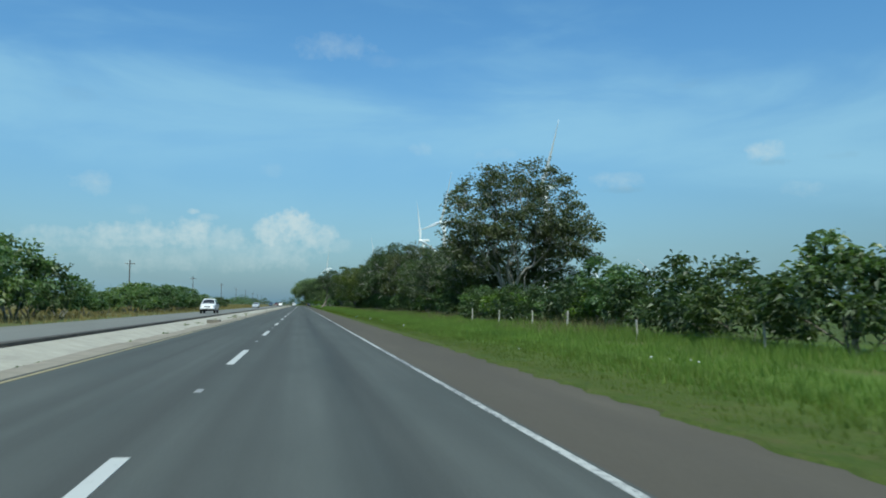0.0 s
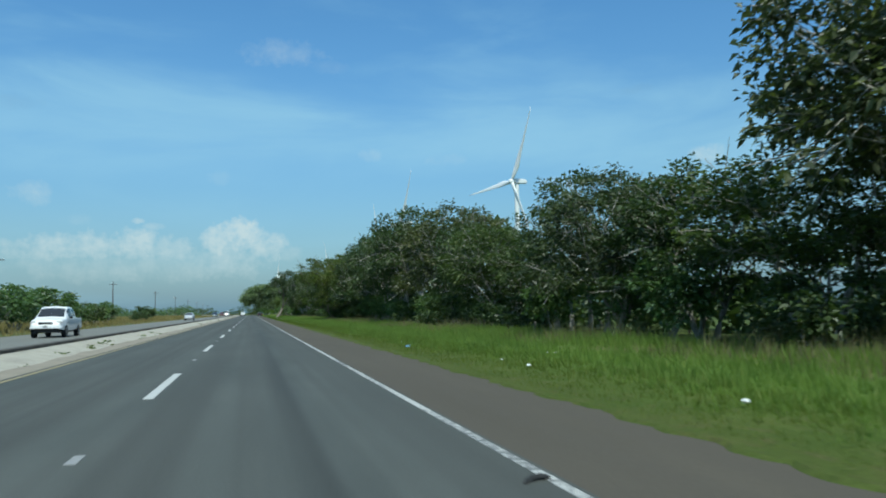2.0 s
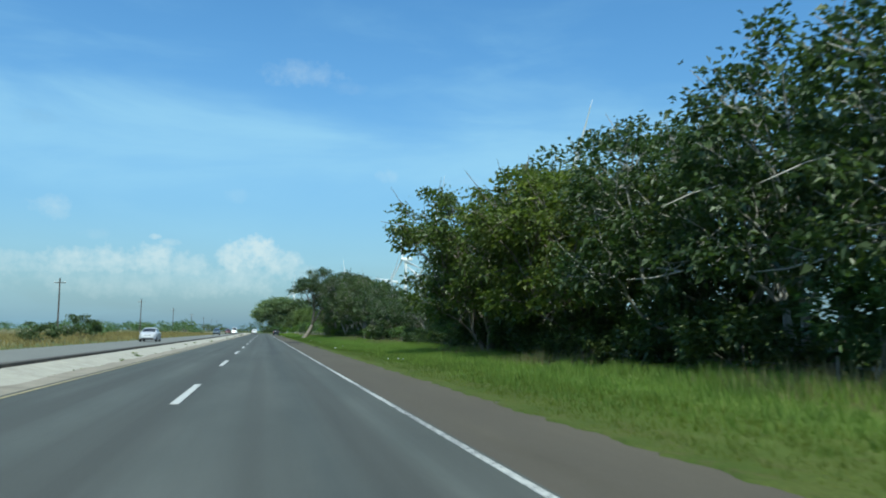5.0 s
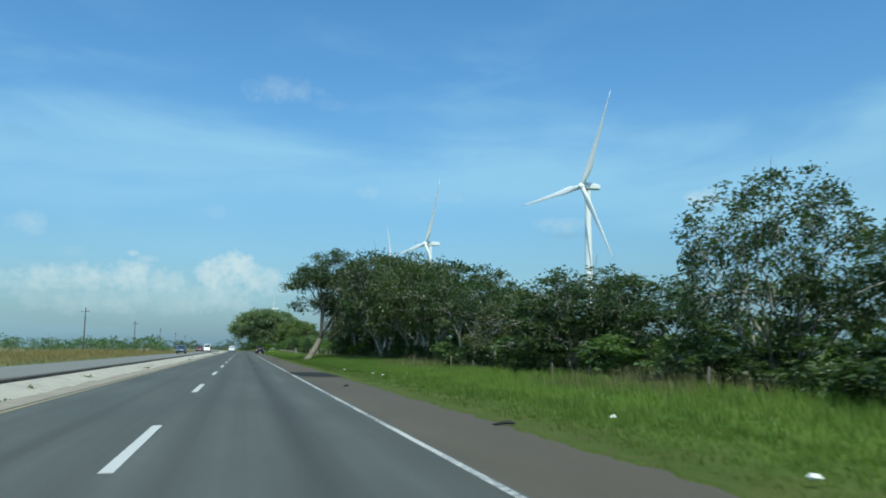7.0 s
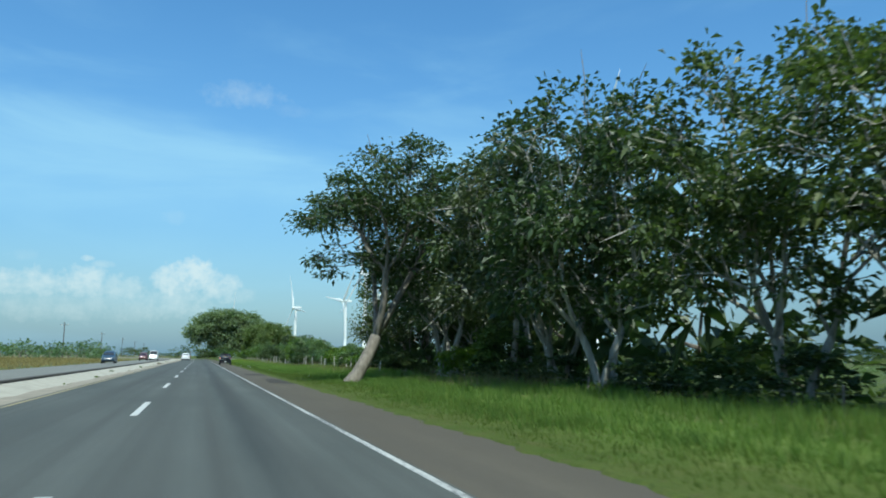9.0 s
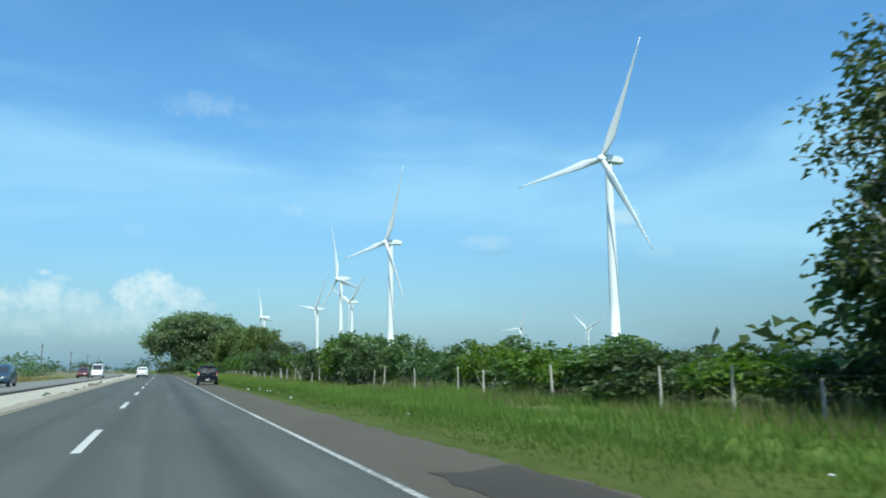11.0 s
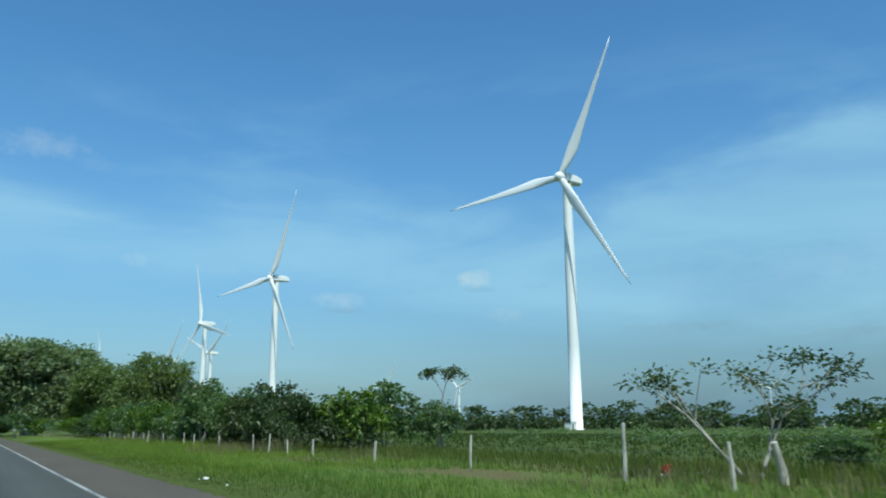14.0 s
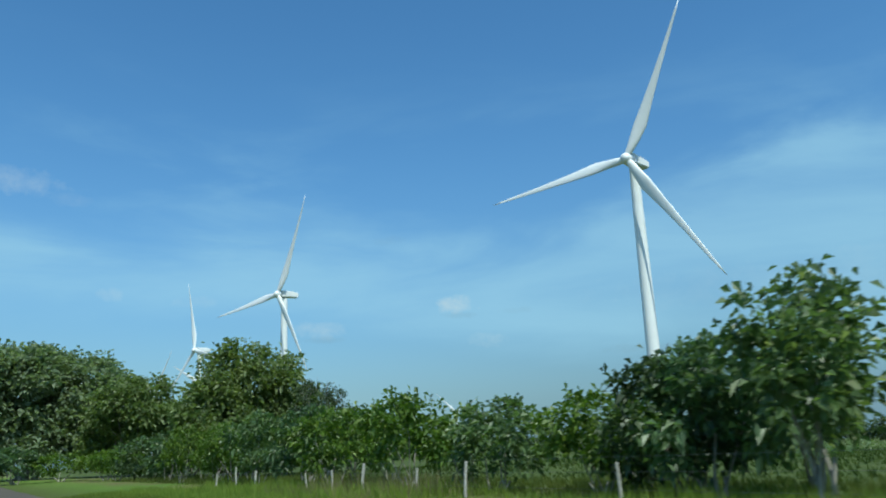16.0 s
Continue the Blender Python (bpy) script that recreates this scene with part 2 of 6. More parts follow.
def ground_material():
    m = Mat("meadow")
    v = m.coords()
    big = m.noise(v, 0.06, 5)
    mid = m.noise(v, 0.7, 5)
    tiny = m.noise(v, 14, 4, 0.7)
    c = m.ramp(mid, [(0.25, (0.090, 0.152, 0.028)), (0.55, (0.108, 0.176, 0.034)), (0.8, (0.135, 0.186, 0.045))])
    c = m.mix(m.ramp(big, [(0.45, (0, 0, 0)), (0.7, (0.5, 0.5, 0.5))]), c, (0.16, 0.175, 0.055))
    sep = m.node("ShaderNodeSeparateXYZ")
    m.link(v, sep.inputs[0])
    # short yellowish grass along the shoulder
    ve = m.node("ShaderNodeMapRange")
    ve.inputs["From Min"].default_value, ve.inputs["From Max"].default_value = 8.6, 4.8
    wv = m.node("ShaderNodeMath")
    wv.operation = "MULTIPLY_ADD"
    m.link(m.noise(m.coords((1, 0.3, 1)), 0.5, 4), wv.inputs[0])
    wv.inputs[1].default_value = 2.6
    m.link(sep.outputs[0], wv.inputs[2])
    low = m.node("ShaderNodeMath")
    low.operation = "SUBTRACT"
    m.link(wv.outputs[0], low.inputs[0])
    low.inputs[1].default_value = 1.3
    m.link(low.outputs[0], ve.inputs["Value"])
    clod = m.noise(m.coords((1, 0.6, 1)), 3.2, 5, 0.7)
    turf = m.ramp(mid, [(0.3, (0.066, 0.100, 0.022)), (0.7, (0.098, 0.118, 0.034))])
    turf = m.mix(m.ramp(clod, [(0.52, (0, 0, 0)), (0.72, (0.75, 0.75, 0.75))]), turf, (0.120, 0.102, 0.052))
    c = m.mix(ve.outputs[0], c, turf)
    c = m.mix(1.0, c, m.ramp(tiny, [(0.25, (0.72, 0.72, 0.68)), (0.75, (1.22, 1.22, 1.18))]), "MULTIPLY")
    # bare brown soil and dead straw in patches along the fence
    fe = m.node("ShaderNodeMapRange")
    fe.inputs["From Min"].default_value, fe.inputs["From Max"].default_value = 8.6, 10.6
    m.link(low.outputs[0], fe.inputs["Value"])
    soil = m.mix(m.ramp(tiny, [(0.3, (0, 0, 0)), (0.7, (1, 1, 1))]), (0.085, 0.070, 0.036), (0.20, 0.165, 0.085))
    c = m.mix(m.mix(1.0, m.ramp(m.noise(m.coords((1, 0.45, 1)), 0.34, 4), [(0.44, (0, 0, 0)), (0.6, (0.85, 0.85, 0.85))]), fe.outputs[0], "MULTIPLY"), c, soil)
    # coarser, darker scrubland beyond the fence
    me_ = m.node("ShaderNodeMapRange")
    me_.inputs["From Min"].default_value, me_.inputs["From Max"].default_value = 13.5, 19.0
    m.link(sep.outputs[0], me_.inputs["Value"])
    c = m.mix(me_.outputs[0], c, m.mix(1.0, m.ramp(mid, [(0.3, (0.050, 0.078, 0.022)), (0.7, (0.098, 0.122, 0.038))]), m.ramp(tiny, [(0.2, (0.7, 0.7, 0.7)), (0.8, (1.2, 1.2, 1.2))]), "MULTIPLY"))
    # dry straw-coloured land west of the road
    mr = m.node("ShaderNodeMapRange")
    mr.inputs["From Min"].default_value, mr.inputs["From Max"].default_value = -13.0, -20.0
    m.link(sep.outputs[0], mr.inputs["Value"])
    c = m.mix(mr.outputs[0], c, m.mix(1.0, m.ramp(mid, [(0.3, (0.11, 0.12, 0.05)), (0.7, (0.21, 0.19, 0.11))]), m.ramp(tiny, [(0.2, (0.7, 0.7, 0.7)), (0.8, (1.2, 1.2, 1.2))]), "MULTIPLY"))
    m.base(c)
    m.rough(0.95)
    m.bsdf.inputs["Specular IOR Level"].default_value = 0.08
    m.bump(m.noise(v, 5, 6, 0.7), 0.8, 0.15)
    return m.m


def concrete(name, a, b, stain):
    m = Mat(name)
    v = m.coords()
    n = m.noise(v, 1.3, 6, 0.65)
    c = m.ramp(n, [(0.3, a), (0.7, b)])
    s = m.noise(m.coords((1, 0.35, 1)), 0.9, 5, 0.7)
    c = m.mix(m.ramp(s, [(0.55, (0, 0, 0)), (0.8, (0.8, 0.8, 0.8))]), c, stain)
    c = m.mix(1.0, c, m.ramp(m.noise(v, 45, 3), [(0.2, (0.85, 0.85, 0.85)), (0.8, (1.1, 1.1, 1.1))]), "MULTIPLY")
    m.base(c)
    m.rough(0.9)
    m.bump(m.noise(v, 20, 5), 0.3, 0.01)
    return m.m


def paint_line(name, colour, worn, wear=0.36):
    m = Mat(name)
    v = m.coords()
    n = m.noise(v, 9, 6, 0.75)
    n = m.mix(0.35, n, m.noise(m.coords((1, 0.2, 1)), 0.9, 3))
    m.base(m.ramp(n, [(wear - 0.05, worn), (wear + 0.03, colour), (1.0, tuple(c * 0.92 for c in colour))]))
    m.rough(0.65)
    return m.m


M_ROAD = asphalt("road asphalt", (0.068, 0.074, 0.067), (0.102, 0.108, 0.097), (0.064, 0.066, 0.059), 0.8, 0.75)
M_SHOULDER = asphalt("shoulder asphalt", (0.074, 0.064, 0.048), (0.107, 0.093, 0.070), (0.085, 0.074, 0.057), 0.88)
M_WORN_PATCH = asphalt("worn patched asphalt", (0.044, 0.039, 0.032), (0.062, 0.055, 0.045), (0.052, 0.046, 0.038), 0.88)
M_PATCH = asphalt("patched asphalt", (0.016, 0.017, 0.016), (0.026, 0.027, 0.025), (0.020, 0.021, 0.020), 0.95)
M_FARROAD = asphalt("bleached asphalt", (0.150, 0.152, 0.136), (0.192, 0.192, 0.172), (0.165, 0.166, 0.148), 0.9)
M_WHITE = paint_line("white road paint", (0.46, 0.46, 0.43), (0.17, 0.17, 0.16))
M_EDGE = paint_line("worn edge paint", (0.46, 0.455, 0.42), (0.13, 0.13, 0.125), 0.50)
M_GREYMARK = paint_line("worn road paint", (0.26, 0.26, 0.25), (0.10, 0.10, 0.10))
M_YELLOW = paint_line("yellow road paint", (0.33, 0.265, 0.125), (0.17, 0.15, 0.10), 0.46)
M_DITCH = concrete("ditch concrete", (0.31, 0.29, 0.235), (0.42, 0.39, 0.315), (0.21, 0.19, 0.155))
M_SAND = concrete("sandy gutter", (0.20, 0.175, 0.13), (0.30, 0.26, 0.20), (0.15, 0.13, 0.095))
# near-black concrete: the shade on the kerb's face is in this colour
M_KERB = concrete("shaded kerb concrete", (0.045, 0.04, 0.032), (0.10, 0.09, 0.072), (0.03, 0.027, 0.022))
M_DARKCON = concrete("weathered concrete", (0.13, 0.115, 0.09), (0.22, 0.19, 0.15), (0.08, 0.07, 0.055))
M_GROUND = ground_material()
M_TREE = foliage("tree leaves", (0.036, 0.056, 0.024), (0.070, 0.104, 0.044), (0.15, 0.18, 0.10), 0.46, 0.38)
M_TREE_GREY = foliage("grey-green leaves", (0.046, 0.060, 0.034), (0.090, 0.108, 0.064), (0.22, 0.235, 0.18), 0.42, 0.40)
# leaf colours raised well above the other trees' to carry the distance haze
M_UMBRELLA = foliage("haze-paled umbrella tree leaves", (0.140, 0.182, 0.122), (0.215, 0.268, 0.180), (0.32, 0.36, 0.28), 0.55, 0.45)
M_WOOD_LEAVES = foliage("yellowish wood leaves", (0.12, 0.155, 0.062), (0.19, 0.235, 0.095), (0.30, 0.33, 0.17), 0.5, 0.45)
M_TREE_OLIVE = foliage("olive leaves", (0.062, 0.080, 0.024), (0.122, 0.156, 0.044), (0.25, 0.27, 0.12), 0.42, 0.45)
M_BUSH = foliage("bush leaves", (0.064, 0.104, 0.055), (0.122, 0.186, 0.095), (0.25, 0.30, 0.20), 0.40, 0.45)
M_LIME = foliage("young leaves", (0.06, 0.105, 0.018), (0.12, 0.19, 0.03), (0.23, 0.29, 0.07), 0.45, 0.42)
M_GRASS = foliage("grass blades", (0.142, 0.210, 0.056), (0.176, 0.252, 0.068), (0.27, 0.31, 0.11), 0.6, 0.5, 0.9)
M_VERGE = foliage("short verge grass", (0.098, 0.140, 0.029), (0.118, 0.158, 0.036), (0.17, 0.178, 0.062), 0.7, 0.55, 0.6)
M_MEADOW = foliage("yellow meadow grass", (0.11, 0.138, 0.034), (0.138, 0.16, 0.045), (0.19, 0.195, 0.078), 0.7, 0.5, 0.6)
M_WEED = foliage("field weeds", (0.046, 0.075, 0.022), (0.075, 0.11, 0.032), (0.13, 0.15, 0.055), 0.6, 0.35)
M_STRAW = foliage("dry grass", (0.13, 0.115, 0.06), (0.21, 0.185, 0.105), (0.30, 0.27, 0.17), 0.7, 0.25)
M_BARK = bark("grey bark", (0.16, 0.15, 0.125), (0.42, 0.39, 0.35))
M_BARK_WORN = bark("weathered bark", (0.095, 0.082, 0.066), (0.26, 0.228, 0.186))
M_BARK_DARK = bark("brown bark", (0.075, 0.062, 0.05), (0.22, 0.19, 0.155))
M_POST = bark("weathered post wood", (0.26, 0.245, 0.21), (0.56, 0.53, 0.47))
M_POLE = bark("utility pole wood", (0.055, 0.048, 0.042), (0.12, 0.105, 0.09))
M_WIRE = plain("galvanised wire", (0.22, 0.21, 0.2), 0.5, 0.8)
M_TOWER = plain("turbine white", (0.80, 0.81, 0.80), 0.45, 0, 0.03, 0.4)
M_LITTER = plain("white litter", (0.72, 0.72, 0.70), 0.6, 0, 0.25, 20)
M_LITTER_BLUE = plain("blue litter", (0.16, 0.30, 0.45), 0.5, 0, 0.2, 20)


# ---- mesh helpers ----
def mesh_from(name, verts, faces, material, smooth=False):
    """A mesh from an (n, 3) array and a list of faces, or an (m, 3) or (m, 4) array of them."""
    me = bpy.data.meshes.new(name)
    if isinstance(faces, np.ndarray):
        v = np.asarray(verts, dtype=np.float32)
        k = faces.shape[1]
        me.vertices.add(len(v))
        me.vertices.foreach_set("co", v.ravel())
        me.loops.add(faces.size)
        me.loops.foreach_set("vertex_index", faces.astype(np.int32).ravel())
        me.polygons.add(len(faces))
        me.polygons.foreach_set("loop_start", np.arange(0, faces.size, k, dtype=np.int32))
        me.polygons.foreach_set("use_smooth", np.full(len(faces), smooth))
        me.update(calc_edges=True)
        me.validate()
    else:
        me.from_pydata([tuple(map(float, p)) for p in verts], [], [tuple(map(int, f)) for f in faces])
        if smooth:
            me.polygons.foreach_set("use_smooth", [True] * len(me.polygons))
        me.update()
    me.materials.append(material)
    return me


def put(name, data, parent=None, label="", m=None):
    ob = new(name, data)
    if parent is not None:
        ob.parent = parent
    if m is not None:
        ob.matrix_basis = m
    if label:
        ob["label"] = label
    return ob


def part(name, bm, material, parent, label="", smooth=False):
    me = bpy.data.meshes.new(name)
    bm.to_mesh(me)
    bm.free()
    if smooth:
        me.polygons.foreach_set("use_smooth", [True] * len(me.polygons))
    me.materials.append(material)
    return put(name, me, parent, label)


def box_bm(size, at=(0, 0, 0), bevel=0.0, turn=None):
    bm = bmesh.new()
    m = Matrix.Translation(at)
    if turn is not None:
        m = m @ turn
    bmesh.ops.create_cube(bm, size=1, matrix=m @ Matrix.Diagonal((*size, 1)))
    if bevel:
        bmesh.ops.bevel(bm, geom=bm.edges[:], offset=bevel, segments=2, affect="EDGES")
    return bm


def tube(points, radii, sides=6, cap=True):
    """A tapered tube along a line of points: vertices and quads."""
    pts = np.asarray(points, float)
    n = len(pts)
    d = np.gradient(pts, axis=0)
    d /= np.linalg.norm(d, axis=1)[:, None] + 1e-9
    ref = np.where(np.abs(d[:, 2:3]) > 0.9, np.array([[1.0, 0, 0]]), np.array([[0, 0, 1.0]]))
    u = np.cross(d, ref)
    u /= np.linalg.norm(u, axis=1)[:, None] + 1e-9
    w = np.cross(d, u)
    a = np.arange(sides) * 2 * np.pi / sides
    ring = u[:, None, :] * np.cos(a)[None, :, None] + w[:, None, :] * np.sin(a)[None, :, None]
    v = (pts[:, None, :] + ring * np.asarray(radii, float)[:, None, None]).reshape(-1, 3)
    i = np.arange(n - 1)[:, None] * sides
    k = np.arange(sides)[None, :]
    k2 = (k + 1) % sides
    f = np.stack([i + k, i + k2, i + sides + k2, i + sides + k], -1).reshape(-1, 4)
    return v, f


def join(pieces):
    vs, fs, o = [], [], 0
    for v, f in pieces:
        vs.append(v)
        fs.append(f + o)
        o += len(v)
    return np.concatenate(vs), np.concatenate(fs)


# ---- the lie of the land: a straight road that bends to the west far ahead ----
def bend(y):
    y = np.asarray(y, float)
    a = np.clip(y - 470.0, 0, 260.0)
    return a * a / 1100.0 + np.clip(y - 730.0, 0, None) * (2 * 260.0 / 1100.0)


YS = np.concatenate([np.array([-900.0, -300, -120]), np.arange(-60, 470, 10.0), np.arange(470, 740, 12.0), np.array([760, 900, 1200])])


def ribbon(name, profile, material, ys=YS, label="", category="", z_noise=0.0):
    """A strip of road or ground with a cross-section of (x, z) points, led along the road."""
    prof = np.array(profile, float)
    n, k = len(ys), len(prof)
    v = np.zeros((n, k, 3))
    v[:, :, 0] = prof[None, :, 0] - bend(ys)[:, None]
    v[:, :, 1] = np.asarray(ys)[:, None]
    v[:, :, 2] = prof[None, :, 1]
    i = np.arange(n - 1)[:, None] * k
    j = np.arange(k - 1)[None, :]
    f = np.stack([i + j, i + j + 1, i + k + j + 1, i + k + j], -1).reshape(-1, 4)
    ob = new(name, mesh_from(name, v.reshape(-1, 3), f, material))
    return tagged(ob, label, category, "", "structure")


gy = np.concatenate([np.array([-4500.0, -900, -200]), np.arange(-60, 760, 20.0), np.array([900, 1200, 2000, 4500])])
ribbon("ground", [(-4500, -1), (-600, -0.4), (-100, -0.1), (-40, 0.0), (-20, 0.05), (-16, 0.02), (-14.4, -0.05), (-8.2, -0.1), (-8.0, -0.7), (-5.2, -0.7), (-5.05, -0.1), (4.45, -0.1), (4.62, -0.012), (7, 0.03), (9.5, 0.10), (12, 0.14), (16, 0.12), (30, 0.05), (80, 0), (600, -0.4), (4500, -1)], M_GROUND, gy, "open green and straw coloured grassland on both sides of a highway", "ground")
ribbon("road", [(-5.0, -0.12), (-5.0, 0.0), (2.43, 0.0), (2.43, -0.12)], M_ROAD, YS, "dark grey asphalt carriageway with two worn lanes", "road")
ribbon("road_shoulder", [(2.43, -0.12), (2.435, -0.004), (4.55, -0.03), (4.7, -0.09)], M_SHOULDER, YS, "brownish coarse asphalt hard shoulder beside the grass", "road shoulder")
ribbon("road_opposite", [(-14.3, -0.12), (-14.25, 0.01), (-8.34, 0.04), (-8.32, -0.2)], M_FARROAD, YS, "bleached grey asphalt carriageway of the opposite direction", "road")
ribbon("ditch", [(-5.0, -0.02), (-5.2, 0.0), (-6.35, -0.36), (-6.6, -0.36), (-8.05, -0.06), (-8.3, -0.07), (-8.31, -0.2)], M_DITCH, YS, "cream concrete lined ditch between the two carriageways", "ditch")
ribbon("gutter", [(-5.22, -0.05), (-5.2, 0.012), (-4.62, 0.006), (-4.6, -0.02)], M_SAND, YS, "strip of sandy dirt along the yellow line", "gutter")


def sand_drift(y0, y1):
    """Uneven dirt washed into the ditch along its near edge."""
    ys = np.arange(y0, y1, 0.5)
    k = np.linspace(0, 1, 6)
    reach = 0.35 + 0.45 * np.maximum(0, np.sin(ys * 0.31) * np.sin(ys * 0.117 + 1)) + 0.12 * np.sin(ys * 1.7) * np.sin(ys * 0.9)
    x = -5.16 - reach[:, None] * k[None]
    bed = np.interp(-x, [5.2, 6.35], [0.0, -0.36])
    z = bed + 0.008 + 0.055 * np.sin(np.pi * k)[None] * (0.7 + 0.5 * np.sin(ys * 1.1 + 2 * np.sin(ys * 0.4)))[:, None]
    z[:, -1] = bed[:, -1] - 0.02
    v = np.stack([x, np.repeat(ys[:, None], 6, 1), z], -1).reshape(-1, 3)
    i = np.arange(len(ys) - 1)[:, None] * 6
    j = np.arange(5)[None]
    f = np.stack([i + j, i + j + 1, i + 6 + j + 1, i + 6 + j], -1).reshape(-1, 4)
    tagged(new("sand_drift", mesh_from("sand_drift", v, f, M_SAND, True)), "uneven sandy dirt washed into the concrete ditch", "dirt", "", "structure")


sand_drift(20, 440)
ribbon("kerb", [(-8.70, 0.0), (-8.66, 0.062), (-8.31, 0.066), (-8.285, 0.045), (-8.28, -0.12)], M_KERB, YS, "low kerb between the ditch and the opposite carriageway, its shade put into a dark colour", "kerb")
ribbon("edge_line", [(2.285, 0.0), (2.288, 0.006), (2.377, 0.006), (2.38, 0.0)], M_EDGE, YS, "worn solid white edge line", "road marking")
ribbon("yellow_line", [(-4.50, 0.0), (-4.498, 0.006), (-4.412, 0.006), (-4.41, 0.0)], M_YELLOW, YS, "faded yellow line along the inner edge", "road marking")

def ragged_edge(y0, y1, step=0.22):
    """Turf and soil creeping unevenly over the edge of the asphalt."""
    ys = np.arange(y0, y1, step)
    r = np.random.default_rng(77)
    wave = 0.06 * np.sin(ys * 0.9) * np.sin(ys * 0.37 + 1) + 0.045 * np.sin(ys * 2.3 + np.sin(ys * 0.6)) + 0.05 * np.sin(ys * 5.1) + r.uniform(-0.05, 0.05, len(ys))
    lip = 4.36 + wave
    v = np.stack([np.stack([lip, ys, -0.0275 + 0 * ys], 1), np.stack([lip + 0.07, ys, 0.004 + 0 * ys], 1), np.stack([0 * ys + 4.74, ys, 0.0 + 0 * ys], 1)], 1)
    i = np.arange(len(ys) - 1)[:, None] * 3
    f = np.concatenate([i + np.array([[0, 1, 4, 3]]), i + np.array([[1, 2, 5, 4]])])
    return tagged(new("grass_edge", mesh_from("grass_edge", v.reshape(-1, 3), f, M_GROUND)), "ragged edge of turf creeping over the asphalt shoulder", "verge", "", "structure")


ragged_edge(-10, 470)

# lane dashes and the small marks between them
DASH0, PITCH, DASH = 8.7155, 15.08, 5.06


def slab(w, l, h):
    bm = box_bm((w, l, h), (0, 0, 0))
    me = bpy.data.meshes.new("dash")
    bm.to_mesh(me)
    bm.free()
    return me


dash_me, mark_me = slab(0.15, DASH, 0.012), slab(0.10, 0.45, 0.012)
dash_me.materials.append(M_WHITE)
mark_me.materials.append(M_GREYMARK)
lane = tagged(new("lane_marking"), "broken white lane line of long dashes and a few small grey marks", "road marking", "", "structure")
for k in range(-4, 40):
    y = DASH0 + k * PITCH
    b = float(bend(y))
    put("dash", dash_me, lane, m=pose(-1.325 - b, y - DASH / 2, 0.0, 0, 0, 0))
    if y < 110:
        put("mark", mark_me, lane, "small worn grey mark", pose(-1.325 - b, y + 5.0, 0.0))


def patch(name, pts, z, material, label):
    bm = bmesh.new()
    top = bm.faces.new([bm.verts.new((x, y, z)) for x, y in pts])
    bmesh.ops.subdivide_edges(bm, edges=bm.edges[:], cuts=7)
    for v in bm.verts:
        v.co.z = z - 0.004 - 0.0123 * max(0.0, v.co.x - 2.435)
        v.co.x += 0.14 * noise.noise(v.co * 1.7)
        v.co.y += 0.4 * noise.noise(v.co * 1.3 + Vector((5, 1, 0)))
    ob = part(name, bm, material, None)
    return tagged(ob, label, "asphalt patch", "", "structure")


patch("asphalt_patch", [(2.56, 212.7), (4.5, 212.2), (4.52, 219.0), (2.12, 219.4)], 0.011, M_PATCH, "fresh black asphalt patch across the hard shoulder")
patch("asphalt_patch", [(2.9, 281.6), (4.4, 281.2), (4.3, 286.2), (3.0, 286.0)], 0.007, M_WORN_PATCH, "dark asphalt patch on the hard shoulder")
patch("asphalt_patch", [(3.2, 266.0), (4.5, 265.0), (4.52, 273.4), (3.5, 273.0)], 0.007, M_WORN_PATCH, "dark asphalt patch on the hard shoulder")


# ---- wind turbines ----
def blade_mesh(R):
    """One blade along +z, from the root to the tip, flat side to -x."""
    st = [(a_, b_ * 1.25, c_, d_) for a_, b_, c_, d_ in [(0.0, 0.8, 1.0, 0), (0.03, 1.0, 1.0, 0), (0.10, 1.35, 0.75, 16), (0.2, 1.75, 0.42, 14), (0.35, 1.3, 0.28, 10), (0.5, 0.96, 0.2, 7), (0.65, 0.70, 0.15, 5), (0.8, 0.48, 0.1, 3), (0.92, 0.30, 0.06, 2), (1.0, 0.08, 0.02, 0)]]
    pts, n = [], 14
    for s, chord, thick, twist in st:
        for k in range(n):
            a = 2 * math.pi * k / n
            cx, cy = thick * math.cos(a), chord * math.sin(a)
            cy -= (chord - 1.0) * 0.45 if s > 0.03 else 0
            t = radians(twist)
            pts.append((cx * math.cos(t) - cy * math.sin(t) - 2.2 * s * s, cx * math.sin(t) + cy * math.cos(t), 1.2 + s * (R - 1.2)))
    f = []
    for i in range(len(st) - 1):
        for k in range(n):
            f.append((i * n + k, i * n + (k + 1) % n, (i + 1) * n + (k + 1) % n, (i + 1) * n + k))
    f.append(tuple(range((len(st) - 1) * n, len(st) * n)))
    return mesh_from("blade", pts, f, M_TOWER, True)


BLADE = blade_mesh(53.0)


